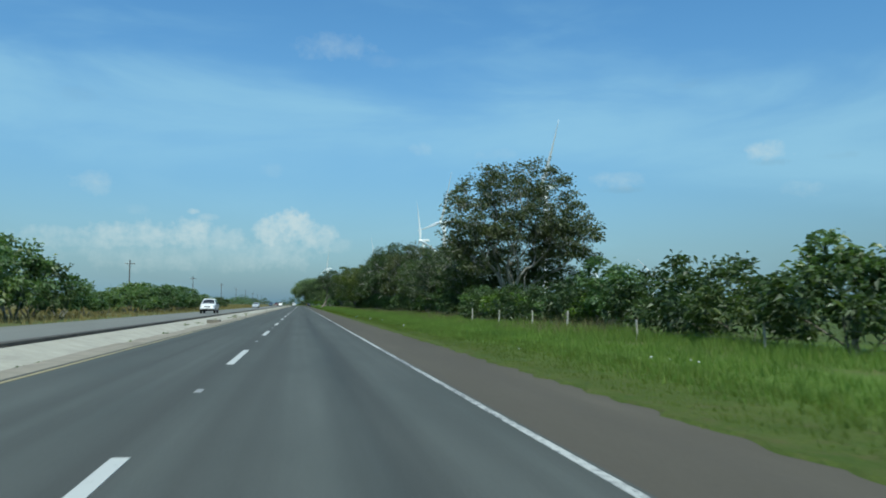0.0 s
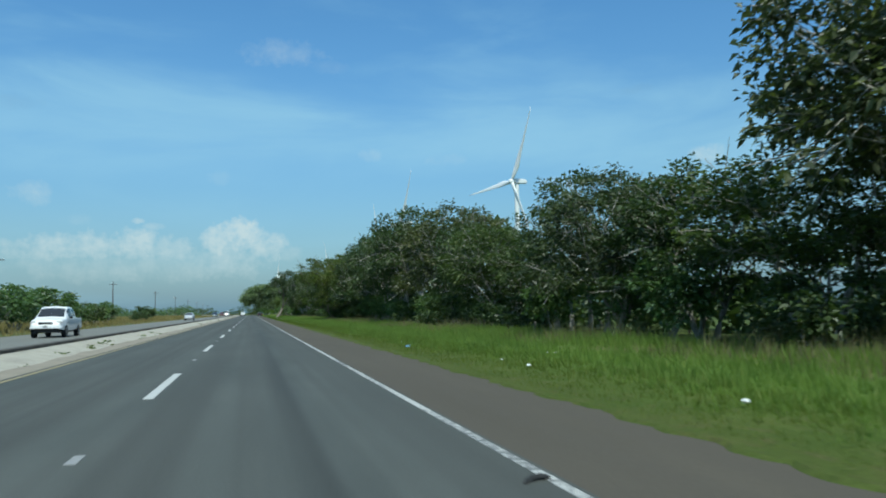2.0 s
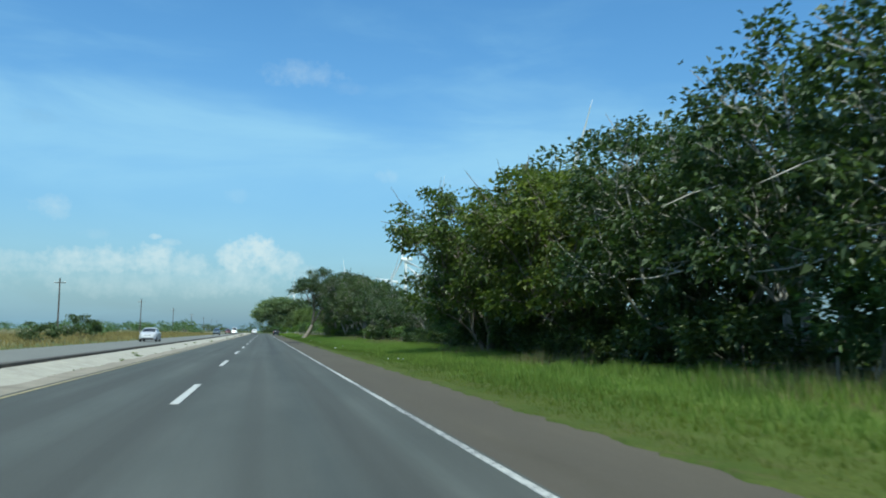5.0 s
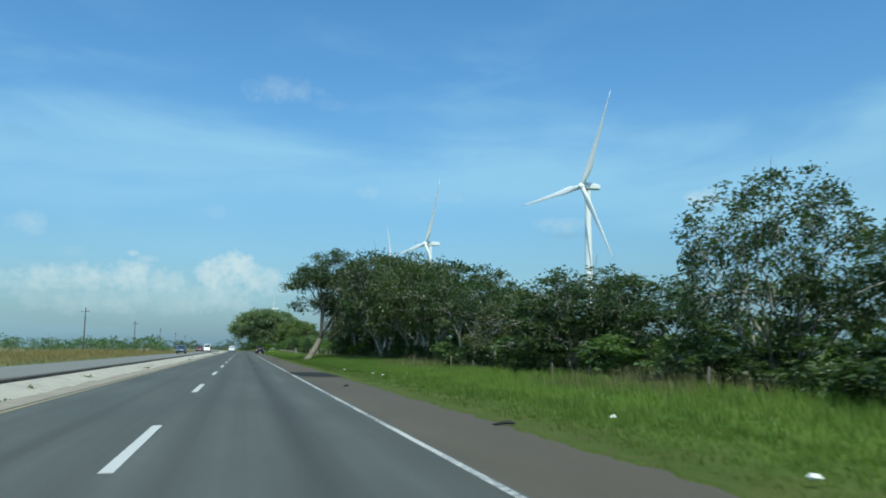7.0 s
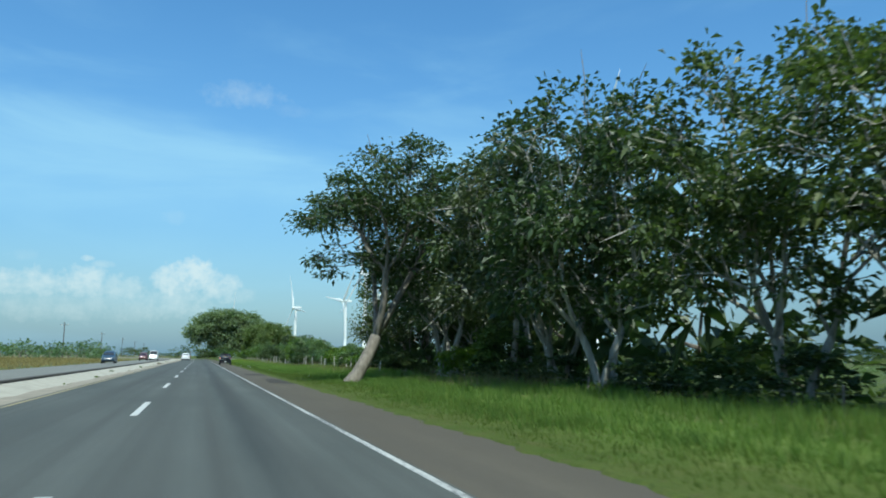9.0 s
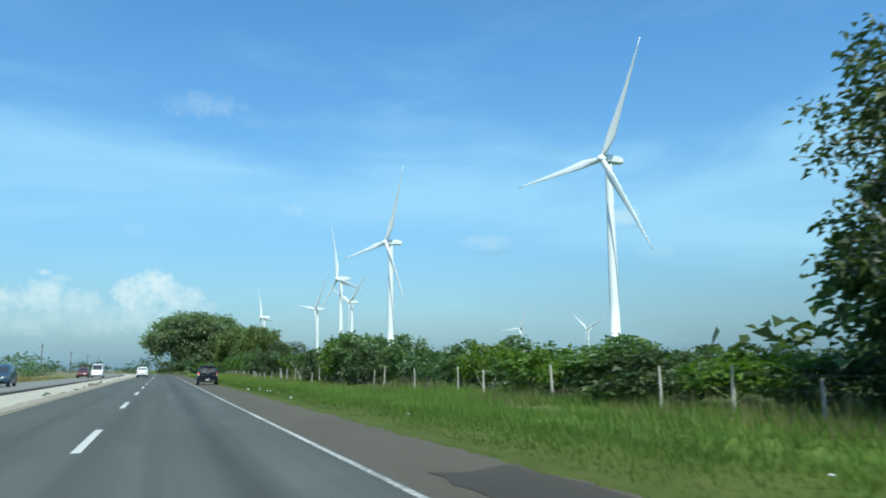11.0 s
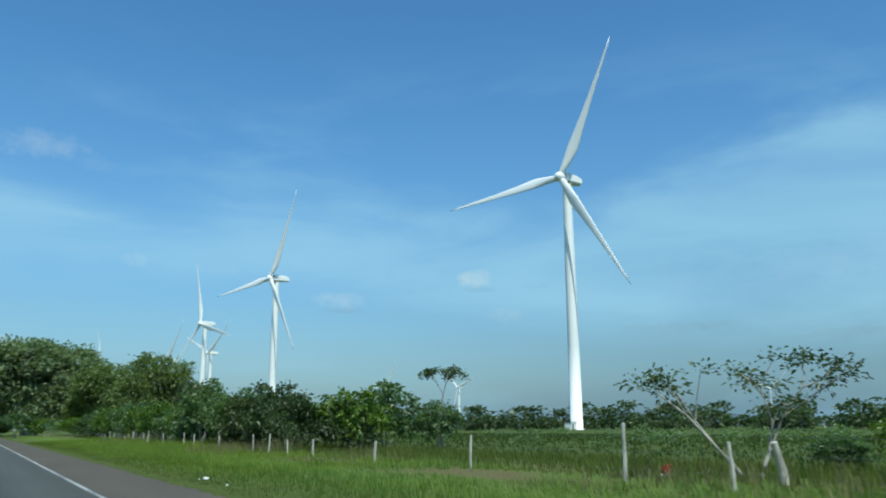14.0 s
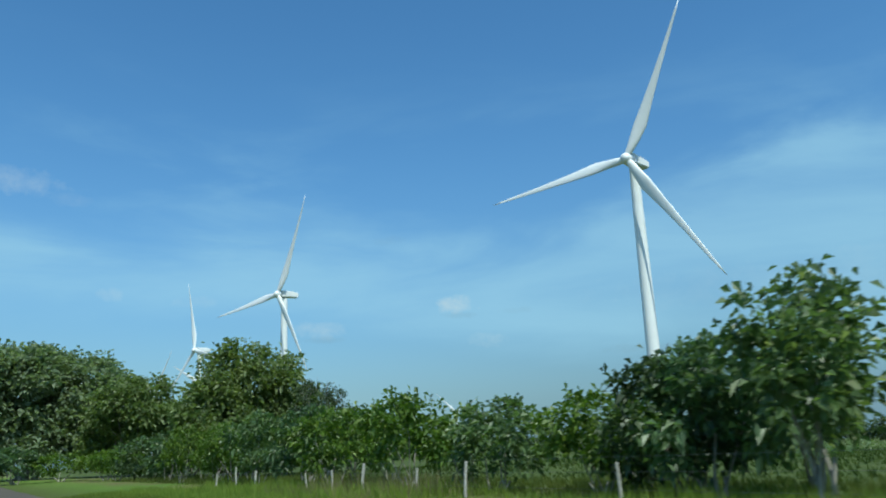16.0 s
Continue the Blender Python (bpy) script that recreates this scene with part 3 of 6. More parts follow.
def wind_turbine(hub, phase, axis=74.0, label=""):
    """hub: the rotor's centre; axis: the bearing from the rotor to the tail of the nacelle."""
    hx, hy, hz = hub
    a = radians(axis)
    back = Vector((math.sin(a), math.cos(a), 0))
    base = Vector((hx, hy, 0)) + back * 4.2
    thing = tagged(new("wind_turbine"), label or "tall white three-bladed wind turbine on a tubular tower", "wind turbine", "wind turbines")
    thing.matrix_basis = Matrix.Translation(base) @ pose(0, 0, 0, 0, 0, -axis)
    # local frame: +y runs to the tail
    top = hz - 1.8
    hs = np.array([-1.0, 0.0, 0.3, 0.31, top * 0.33, top * 0.66, top])
    rs = np.array([2.5, 2.5, 2.5, 2.15, 2.02, 1.82, 1.5])
    v, f = tube(np.stack([0 * hs, 0 * hs, hs], 1), rs, 28)
    put("tower", mesh_from("tower", v, f, M_TOWER, True), thing)
    bm = box_bm((3.9, 10.6, 3.7), (0, 2.8, hz + 0.35))
    for vert in bm.verts:
        if vert.co.y > 6:
            vert.co.x *= 0.84
            vert.co.z += 0.8 if vert.co.z < hz else -0.25
    bmesh.ops.bevel(bm, geom=bm.edges[:], offset=0.45, segments=3, affect="EDGES")
    nac = part("nacelle", bm, M_TOWER, thing)
    part("roof_hatch", box_bm((2.2, 2.6, 0.35), (0, 4.6, hz + 2.2), 0.1), M_TOWER, nac)
    bm = bmesh.new()
    bmesh.ops.create_uvsphere(bm, u_segments=20, v_segments=12, radius=1.0, matrix=Matrix.Translation((0, -4.2, hz)) @ Matrix.Diagonal((1.9, 2.3, 1.9, 1)))
    part("spinner", bm, M_TOWER, thing, smooth=True)
    for k in range(3):
        ang = phase + 120 * k
        b = put("blade", BLADE, thing)
        # rotor plane is local x-z, seen from upwind; blades turn about local y
        b.matrix_basis = Matrix.Translation((0, -4.2, hz)) @ pose(0, 0, 0, -3) @ Matrix.Rotation(radians(ang), 4, "Y") @ Matrix.Rotation(radians(90), 4, "Z")
    return thing


PHASE = 27.0
TURBINES = [((175.9, 565.9, 90.0), PHASE), ((137.5, 779.1, 84.1), 25), ((147.0, 979.2, 81.5), -14), ((207.6, 1199.3, 78.8), 55), ((176.5, 1254.5, 73.8), 40), ((126.1, 1381.5, 71.1), -20), ((640, 1650, 72), 30), ((700, 1500, 66), 70), ((60, 1900, 85), 15), ((1500, 1500, 80), 50)]
for hub, ph in TURBINES:
    wind_turbine(hub, ph)


# ---- trees and bushes ----
def unit(rng, n, up=0.0):
    d = rng.normal(size=(n, 3))
    d[:, 2] += up
    return d / (np.linalg.norm(d, axis=1)[:, None] + 1e-9)


def leaves(rng, centres, outward, per, size, spread):
    """Rosettes of folded pointed leaves round the twig ends, most of them with their upper side to the sky."""
    c = np.repeat(centres, per, axis=0)
    o = np.repeat(outward, per, axis=0)
    n = len(c)
    d = unit(rng, n) * np.array([1, 1, 0.45]) + o * 0.35
    d /= np.linalg.norm(d, axis=1)[:, None] + 1e-9
    base = c + rng.normal(size=(n, 3)) * spread * np.array([1, 1, 0.5]) + d * spread * 0.5
    L = size * rng.uniform(0.6, 1.35, n)[:, None]
    side = np.cross(d, unit(rng, n, 2.2))
    side /= np.linalg.norm(side, axis=1)[:, None] + 1e-9
    nor = np.cross(side, d)
    droop = np.array([0, 0, -0.25])
    mid = base + d * L * 0.5
    tip = base + d * L + droop * L
    left = mid + side * L * 0.27 + nor * L * 0.09
    right = mid - side * L * 0.27 + nor * L * 0.09
    v = np.stack([base, left, tip, right], 1).reshape(-1, 3)
    i = np.arange(n)[:, None] * 4
    f = np.concatenate([i + np.array([[0, 1, 2]]), i + np.array([[0, 2, 3]])], 1).reshape(-1, 3)
    return v, f


def curve(a, b, bulge, n=6):
    t = np.linspace(0, 1, n)[:, None]
    c = (a + b) / 2 + bulge
    return (1 - t) ** 2 * a + 2 * t * (1 - t) * c + t * t * b


def split(rng, pts, k):
    """Points parted into k bunches that lie together."""
    mid = pts[[int(rng.integers(len(pts)))]]
    while len(mid) < k:
        far = np.min(((pts[:, None] - mid[None]) ** 2).sum(2), axis=1)
        mid = np.concatenate([mid, pts[[int(np.argmax(far))]]])
    for _ in range(4):
        near = np.argmin(((pts[:, None] - mid[None]) ** 2).sum(2), axis=1)
        mid = np.array([pts[near == j].mean(0) if (near == j).any() else mid[j] for j in range(k)])
    return [pts[near == j] for j in range(k) if (near == j).any()]


def limb(rng, wood, start, pts, r, fine):
    """Forks a branch again and again until each end has its twig."""
    if len(pts) <= 2:
        if fine:
            for p in pts:
                wood.append(tube([start, p], [max(0.016, r * 0.7), 0.009], 3))
        return
    for part_ in split(rng, pts, 3 if len(pts) > 50 else 2):
        c = part_.mean(0)
        reach = np.linalg.norm(c - start)
        node = start + (c - start) * rng.uniform(0.42, 0.6) + rng.normal(size=3) * 0.06 * reach
        rc = max(0.018, r * (len(part_) / len(pts)) ** 0.42)
        bow = rng.normal(size=3) * 0.10 * reach + np.array([0, 0, 0.05 * reach])
        if rc > 0.05:
            wood.append(tube(curve(start, node, bow, 4), np.linspace(rc, rc * 0.86, 4), 5))
        elif fine or len(part_) > 8:
            wood.append(tube([start, node], [rc, rc * 0.86], 3))
        limb(rng, wood, node, part_, rc * 0.86, fine)


def grow(seed, lobes, n, clear, per, size, spread, stems=1, trunk=0.2, under=0.35, core=0.15, fine=True, bare=0.0, lean=(0.0, 0.0), rough=0.2, tuft=0.4):
    """Wood and leaves of a tree or bush. lobes: ellipsoids of the crown as centre, half axes and share of the n leaf rosettes."""
    rng = np.random.default_rng(seed)
    share = sum(l[6] for l in lobes)
    ends, outs = [], []
    for cx, cy, cz, rx, ry, rz, w in lobes:
        k = max(3, int(round(n * w / share)))
        z = rng.uniform(-under, 1.0, k)
        a = np.arange(k) * 2.399963 + rng.uniform(-0.5, 0.5, k)
        q = np.sqrt(np.maximum(0.02, 1 - z * z))
        d = np.stack([q * np.cos(a), q * np.sin(a), z], 1)
        lump = np.array([noise.noise(Vector(v * 2.1) + Vector((seed * 1.7, cx, cz))) + 0.6 * noise.noise(Vector(v * 4.7) + Vector((cy, seed * 2.3, 0))) for v in d])
        rad = np.where(rng.uniform(size=k) < core, rng.uniform(0.35, 0.75, k), rng.uniform(0.84, 1.0, k)) * (1 + rough * lump)
        ends.append(np.array([cx, cy, cz]) + d * np.array([rx, ry, rz]) * rad[:, None])
        outs.append(d)
    ends, outs = np.concatenate(ends), np.concatenate(outs)
    if tuft:      # rosettes gather into tufts with gaps between them
        hub = ends[rng.permutation(len(ends))[:max(6, len(ends) // 7)]]
        for k in range(0, len(ends), 200):
            near = hub[np.argmin(((ends[k:k + 200, None] - hub[None]) ** 2).sum(2), axis=1)]
            ends[k:k + 200] += (near - ends[k:k + 200]) * tuft * rng.uniform(0.6, 1.2, (len(near), 1))
    ends[:, 2] = np.maximum(ends[:, 2], 0.2)
    wood = []
    bunches = split(rng, ends * np.array([1, 1, 0.25]), stems) if stems > 1 else [ends]
    if stems > 1:
        bunches = [b * np.array([1, 1, 4.0]) for b in bunches]
    for s, pts in enumerate(bunches):
        a = 2 * math.pi * s / len(bunches) + rng.uniform(0, 1)
        foot = np.array([math.cos(a), math.sin(a), 0]) * (0.0 if stems == 1 else trunk * 2.2)
        foot[2] = -0.15
        c = pts.mean(0)
        fork = np.array([foot[0] + 0.3 * (c[0] - foot[0]) + lean[0], foot[1] + 0.3 * (c[1] - foot[1]) + lean[1], clear])
        rs = trunk * (1.0 if stems == 1 else 0.72)
        p = curve(foot, fork, rng.normal(size=3) * np.array([0.10, 0.10, 0]) * clear, 5)
        rad = np.linspace(rs, rs * 0.8, 5)
        rad[0] *= 1.3
        wood.append(tube(p, rad, 8))
        limb(rng, wood, fork, pts, rs * 0.8, fine)
    if bare:      # leafless pale twigs that stand out of the crown
        for i in np.nonzero(rng.uniform(size=len(ends)) < bare)[0]:
            e, o = ends[i], outs[i]
            tip = e + (o + unit(rng, 1, 0.4)[0] * 0.6) * rng.uniform(0.4, 0.9)
            wood.append(tube(curve(e - o * 0.6, tip, unit(rng, 1)[0] * 0.15, 3), [0.032, 0.022, 0.01], 3))
    keep = rng.uniform(size=len(ends)) >= bare * 0.5
    lv, lf = leaves(rng, ends[keep], outs[keep], per, size, spread)
    lv[:, 2] = np.maximum(lv[:, 2], 0.02)
    wv, wf = join(wood)
    return wv, wf, lv, lf


def plant(name, spec, leaf, wood, label, category, group, trunk_name="trunk", crown_name="crown"):
    wv, wf, lv, lf = grow(**spec)
    thing = tagged(new(name), label, category, group)
    put(trunk_name, mesh_from(trunk_name, wv, wf, wood, True), thing)
    put(crown_name, mesh_from(crown_name, lv, lf, leaf), thing)
    return thing


class Kind:
    """A kind of plant: the first placing uses the grown one, the others copies that share its meshes."""

    def __init__(self, name, spec, leaf, wood, label, category, group, *names):
        self.thing, self.used = plant(name, spec, leaf, wood, label, category, group, *names), False
        crown = max(self.thing.children, key=lambda ob: len(ob.data.vertices))
        self.h = float(np.percentile([v.co.z for v in crown.data.vertices], 99.3))

    def at(self, x, y, turn=0.0, size=1.0, tall=1.0, z=0.0):
        m = Matrix.Translation((x, y, z)) @ Matrix.Rotation(radians(turn), 4, "Z") @ Matrix.Diagonal((size, size, size * tall, 1))
        if not self.used:
            self.used = True
            self.thing.matrix_basis = m
            return self.thing
        ob = copy_thing(self.thing, Matrix.Identity(4))
        ob.matrix_basis = m
        return ob


ROAD_TREES = "trees along the highway"
BIG = Kind("tree", dict(seed=3, lobes=[(0, 0, 8.4, 5.8, 5.6, 5.2, 1.0), (4.6, -0.5, 6.6, 3.2, 3.4, 2.9, 0.30), (-3.6, 0, 5.6, 2.6, 3.4, 2.6, 0.2)], n=960, clear=2.3, per=27, size=0.285, spread=0.28, stems=4, trunk=0.28, under=0.75, core=0.4, bare=0.3), M_TREE_GREY, M_BARK, "tall grey-green broadleaf tree with pale bare branches above tall grass", "tree", ROAD_TREES)
OVERHANG = Kind("tree", dict(seed=17, lobes=[(0, 0, 4.9, 4.4, 4.8, 3.3, 1.0), (-3.2, 0, 5.9, 2.2, 3.2, 1.9, 0.4), (-1.5, 0, 2.3, 2.8, 4.0, 1.6, 0.35)], n=460, clear=1.1, per=27, size=0.255, spread=0.26, stems=4, trunk=0.20, under=0.7, core=0.32, bare=0.17), M_TREE_OLIVE, M_BARK_DARK, "olive green wind-bent tree hanging out over the grass verge", "tree", ROAD_TREES)
DOME = Kind("tree", dict(seed=19, lobes=[(0, 0, 5.6, 5.2, 5.2, 4.3, 1.0), (-2.4, 1, 3.4, 3.0, 3.6, 1.9, 0.25)], n=460, clear=1.4, per=27, size=0.265, spread=0.28, stems=4, trunk=0.22, under=0.6, core=0.34, bare=0.17), M_TREE, M_BARK, "dense dark green domed tree with pale twigs", "tree", ROAD_TREES)
LEANING = Kind("tree", dict(seed=44, lobes=[(2.6, 0.6, 9.4, 3.8, 4.2, 3.2, 1.0), (-0.6, 1.4, 8.3, 1.9, 2.6, 1.5, 0.25), (5.2, 1.8, 7.6, 3.6, 4.4, 2.6, 0.5), (0.2, 2.2, 6.0, 2.0, 2.6, 1.0, 0.15), (1.4, 6.6, 9.2, 3.2, 4.0, 1.8, 0.45), (4.5, 3.5, 5.0, 3.0, 3.6, 1.4, 0.25)], n=560, clear=2.3, per=25, size=0.26, spread=0.28, stems=1, trunk=0.36, under=0.4, core=0.28, bare=0.08, lean=(0.6, 0.0)), M_TREE, M_BARK_WORN, "tall leaning tree with thick grey-brown limbs and layered foliage", "tree", ROAD_TREES)
BEND = Kind("tree", dict(seed=5, lobes=[(0, 0, 8.8, 9.4, 8.0, 5.4, 1.0), (-6.6, -2, 7.6, 5.0, 6.0, 4.6, 0.45), (6.6, -1, 7.6, 5.2, 6.0, 4.8, 0.45), (-3, -4, 11.0, 5.0, 4.0, 3.2, 0.25), (3.0, -2, 4.6, 8.0, 6.0, 3.6, 0.4)], n=1050, clear=2.6, per=36, size=0.66, spread=0.7, stems=5, trunk=0.5, under=0.8, core=0.3, fine=False, rough=0.1), M_UMBRELLA, M_BARK, "broad umbrella-shaped tree at the bend of the highway, its grey-green leaves coloured paler for haze", "tree", ROAD_TREES)
WOOD = Kind("tree", dict(seed=8, lobes=[(0, 0, 8.4, 6.4, 6.0, 5.2, 1.0), (4.0, -3, 5.6, 4.6, 4.6, 4.0, 0.4), (-4.0, -3, 5.4, 4.6, 4.6, 4.0, 0.4)], n=460, clear=1.6, per=34, size=0.66, spread=0.65, stems=4, trunk=0.35, under=0.85, core=0.3, fine=False, rough=0.14), M_WOOD_LEAVES, M_BARK, "bushy yellowish green tree in the wood at the bend", "tree", ROAD_TREES)
TREES = [
    Kind("tree", dict(seed=11, lobes=[(0, 0, 5.6, 4.4, 4.4, 3.4, 1.0), (-1.6, 0.6, 3.2, 2.8, 3.4, 1.7, 0.3)], n=340, clear=1.7, per=27, size=0.27, spread=0.28, stems=3, trunk=0.20, under=0.6, core=0.34, bare=0.17), M_TREE, M_BARK, "dense dark green broadleaf tree in a roadside row", "tree", ROAD_TREES),
    Kind("tree", dict(seed=12, lobes=[(-0.6, 0.8, 6.4, 3.4, 3.6, 3.2, 1.0), (0.8, -1.8, 4.6, 3.4, 3.2, 2.8, 0.7)], n=340, clear=1.5, per=27, size=0.27, spread=0.28, stems=4, trunk=0.18, under=0.6, core=0.34, bare=0.17), M_TREE, M_BARK, "multi-stemmed dark green tree with pale branches", "tree", ROAD_TREES),
    Kind("tree", dict(seed=13, lobes=[(0, 0, 6.0, 4.9, 4.9, 2.7, 1.0), (1.5, 1.5, 3.8, 3.0, 3.2, 1.6, 0.2)], n=340, clear=2.4, per=27, size=0.27, spread=0.28, stems=2, trunk=0.23, under=0.6, core=0.34, bare=0.17), M_TREE, M_BARK, "spreading dark green tree with an umbrella crown in a roadside row", "tree", ROAD_TREES),
    Kind("tree", dict(seed=14, lobes=[(-0.5, -0.5, 5.6, 4.1, 4.3, 3.5, 1.0), (-1.8, 1.2, 3.4, 2.6, 3.0, 1.9, 0.35)], n=340, clear=1.5, per=27, size=0.27, spread=0.28, stems=3, trunk=0.19, under=0.6, core=0.34, bare=0.17), M_TREE_GREY, M_BARK, "grey-green broadleaf tree in a roadside row", "tree", ROAD_TREES),
]
BUSHES = [
    Kind("bush", dict(seed=21, lobes=[(0, 0, 1.75, 1.75, 1.75, 1.35, 1.0), (0.6, -0.5, 2.6, 0.8, 0.8, 0.6, 0.15)], n=78, clear=0.5, per=23, size=0.255, spread=0.17, stems=5, trunk=0.06, under=0.8, core=0.3, fine=False), M_BUSH, M_BARK, "leafy green bush along the wire fence", "bush", "bushes along the fence", "wood", "foliage"),
    Kind("bush", dict(seed=22, lobes=[(0, 0, 2.35, 1.35, 1.5, 1.15, 1.0), (-0.3, 0.4, 1.2, 1.1, 1.2, 0.8, 0.35)], n=74, clear=0.7, per=23, size=0.26, spread=0.17, stems=4, trunk=0.07, under=0.7, core=0.3, fine=False), M_BUSH, M_BARK, "tall leafy bush with thin pale stems along the fence", "bush", "bushes along the fence", "wood", "foliage"),
    Kind("bush", dict(seed=23, lobes=[(0, 0, 1.4, 1.7, 1.7, 1.1, 1.0), (-0.5, 0.6, 2.0, 0.8, 0.9, 0.6, 0.2)], n=74, clear=0.4, per=23, size=0.235, spread=0.17, stems=5, trunk=0.05, under=0.8, core=0.3, fine=False), M_LIME, M_BARK, "bright green young bush along the fence", "bush", "bushes along the fence", "wood", "foliage"),
    Kind("bush", dict(seed=24, lobes=[(0, 0, 1.5, 2.0, 2.0, 1.4, 1.0)], n=78, clear=0.4, per=23, size=0.255, spread=0.18, stems=5, trunk=0.05, under=0.9, core=0.3, fine=False), M_TREE, M_BARK_DARK, "dark green scrubby bush in a hedge", "bush", "bushes along the fence", "wood", "foliage"),
]


def scatter(name, specs, places, leaf, label):
    """Many far plants joined into one mesh: places are (x, y, turn, size, tall)."""
    grown = [grow(**sp) for sp in specs]
    vs, fs, mi, o = [], [], [], 0
    for i, (x, y, turn, size, tall) in enumerate(places):
        wv, wf, lv, lf = grown[i % len(grown)]
        c, sn = math.cos(turn), math.sin(turn)
        rot = np.array([[c, -sn, 0], [sn, c, 0], [0, 0, tall]]) * size
        wt = np.concatenate([wf[:, [0, 1, 2]], wf[:, [0, 2, 3]]])
        for v, f, k in ((wv, wt, 1), (lv, lf, 0)):
            vs.append(v @ rot.T + np.array([x, y, 0]))
            fs.append(f + o)
            mi.append(np.full(len(f), k))
            o += len(v)
    me = mesh_from(name, np.concatenate(vs), np.concatenate(fs), leaf)
    me.materials.append(M_BARK_DARK)
    me.polygons.foreach_set("material_index", np.concatenate(mi).astype(np.int32))
    return tagged(new(name, me), label, "vegetation", "", "stuff")


FAR_SPECS = [
    dict(seed=31, lobes=[(0, 0, 4.2, 4.0, 4.0, 2.8, 1.0)], n=18, clear=1.2, per=6, size=1.1, spread=0.6, trunk=0.16, fine=False),
    dict(seed=33, lobes=[(0, 0, 1.3, 3.0, 3.0, 1.7, 1.0)], n=18, clear=0.3, per=6, size=0.8, spread=0.5, trunk=0.08, under=0.7, fine=False),
    dict(seed=32, lobes=[(0, 0, 3.2, 4.4, 4.2, 2.3, 1.0)], n=18, clear=0.8, per=6, size=1.1, spread=0.6, trunk=0.14, under=0.6, fine=False),
    dict(seed=34, lobes=[(0, 0, 1.1, 2.8, 2.8, 1.5, 1.0)], n=18, clear=0.3, per=6, size=0.75, spread=0.5, trunk=0.08, under=0.7, fine=False),
]
BELT_SPECS = [
    dict(seed=35, lobes=[(0, 0, 3.1, 4.0, 4.0, 2.9, 1.0)], n=30, clear=0.4, per=8, size=1.25, spread=0.6, trunk=0.14, under=0.9, fine=False),
    dict(seed=36, lobes=[(0, 0, 2.5, 4.4, 4.2, 2.5, 1.0)], n=30, clear=0.3, per=8, size=1.25, spread=0.6, trunk=0.14, under=0.8, fine=False),
]
rng = random.Random(5)
back_row = []

# the tall tree by the gap, and the row behind the fence: y, height, share of its width
BIG.at(17.6, 66.0, 0, 1.0, 1.03)
TREES[0].at(15.6, 70.5, 200, 0.9, 0.72)
TREES[1].at(20.5, 69.5, 20, 0.95, 0.75)
ROW = [(76, 6.2, 0.8), (80.5, 6.6, 0.8), (85, 7.6, 0.74), (90, 5.4, 0.75), (95.5, 6.1, 0.85), (101, 6.6, 0.85), (106.5, 7.2, 0.85), (113, 9.6, 1.05), (119.5, 10.2, 1.1), (126, 9.6, 1.0), (132, 8.8, 0.95), (138, 9.6, 1.0), (144.5, 9.8, 1.0), (174, 7.6, 0.9), (179, 8.0, 0.9), (190.5, 4.6, 0.6), (204.5, 4.4, 0.74), (209, 4.8, 0.8), (213.5, 4.4, 0.72), (220.5, 4.6, 0.76), (226, 5.5, 0.75), (231.5, 7.6, 0.9), (237.5, 8.2, 0.95), (244, 9.3, 1.0), (250.5, 10.2, 1.05), (257, 11.0, 1.1), (263, 11.2, 1.1)]
for i, (y, h, w) in enumerate(ROW):
    k = TREES[(i * 7 + i // 3) % 4]
    x = 15.5 + rng.uniform(-0.9, 1.1) - (1.5 if y > 240 else 0)
    k.at(x, y + rng.uniform(-0.7, 0.7), rng.uniform(-50, 50), w, h / k.h / w)
    if i % 2:
        continue
    back_row.append((x + rng.uniform(5, 7.5), y + rng.uniform(1, 5), rng.uniform(0, 6.3), w * 0.95, h / 7.0))
# the trees that hang out over the verge
DOME.at(16.6, 185.0, 80, 0.85, 1.04)
DOME.at(14.9, 195.8, 170, 0.53, 6.4 / DOME.h / 0.53)
OVERHANG.at(12.2, 166.0, -12, 1.04, 1.08)
OVERHANG.at(15.0, 161.5, 20, 1.0, 1.14)
OVERHANG.at(14.0, 156.5, -25, 1.05, 1.0)
TREES[0].at(13.8, 171.0, 10, 0.95, 0.9)
DOME.at(15.0, 150.0, 30, 0.92, 1.0)
for y in np.arange(148, 172, 2.6):
    BUSHES[3].at(13.4 + rng.uniform(-0.3, 0.8), y, rng.uniform(0, 360), 1.0, rng.uniform(0.8, 1.05))
TREES[2].at(17.5, 162.0, 10, 1.15, 1.12)
DOME.at(17.6, 168.0, 50, 0.95, 1.0)
TREES[0].at(18.2, 154.0, 60, 1.15, 1.02)
# the leaning tree near the asphalt, and the trees before the wide gap
LEANING.at(7.0, 265.6, 0, 1.0, 1.0)
TREES[2].at(13.4, 270.0, 70, 1.05, 1.15)
TREES[2].at(15.6, 277.6, 10, 0.95, 9.6 / TREES[2].h / 0.95)
TREES[1].at(19.5, 281.0, 200, 1.0, 1.0)
DOME.at(15.2, 285.8, 20, 0.78, 8.7 / DOME.h / 0.78)
BUSHES[1].at(14.6, 288.4, 60, 1.25, 4.2 / BUSHES[1].h / 1.25)
TREES[0].at(17.2, 287.0, 160, 0.8, 8.4 / TREES[0].h / 0.8)
BUSHES[3].at(14.2, 286.2, 160, 1.1, 3.4 / BUSHES[3].h / 1.1)
DOME.at(20.4, 290.0, 120, 0.72, 1.2)
TREES[0].at(23.0, 291.0, 280, 1.0, 1.0)
TREES[0].at(20.5, 274.5, 120, 1.0, 0.9)
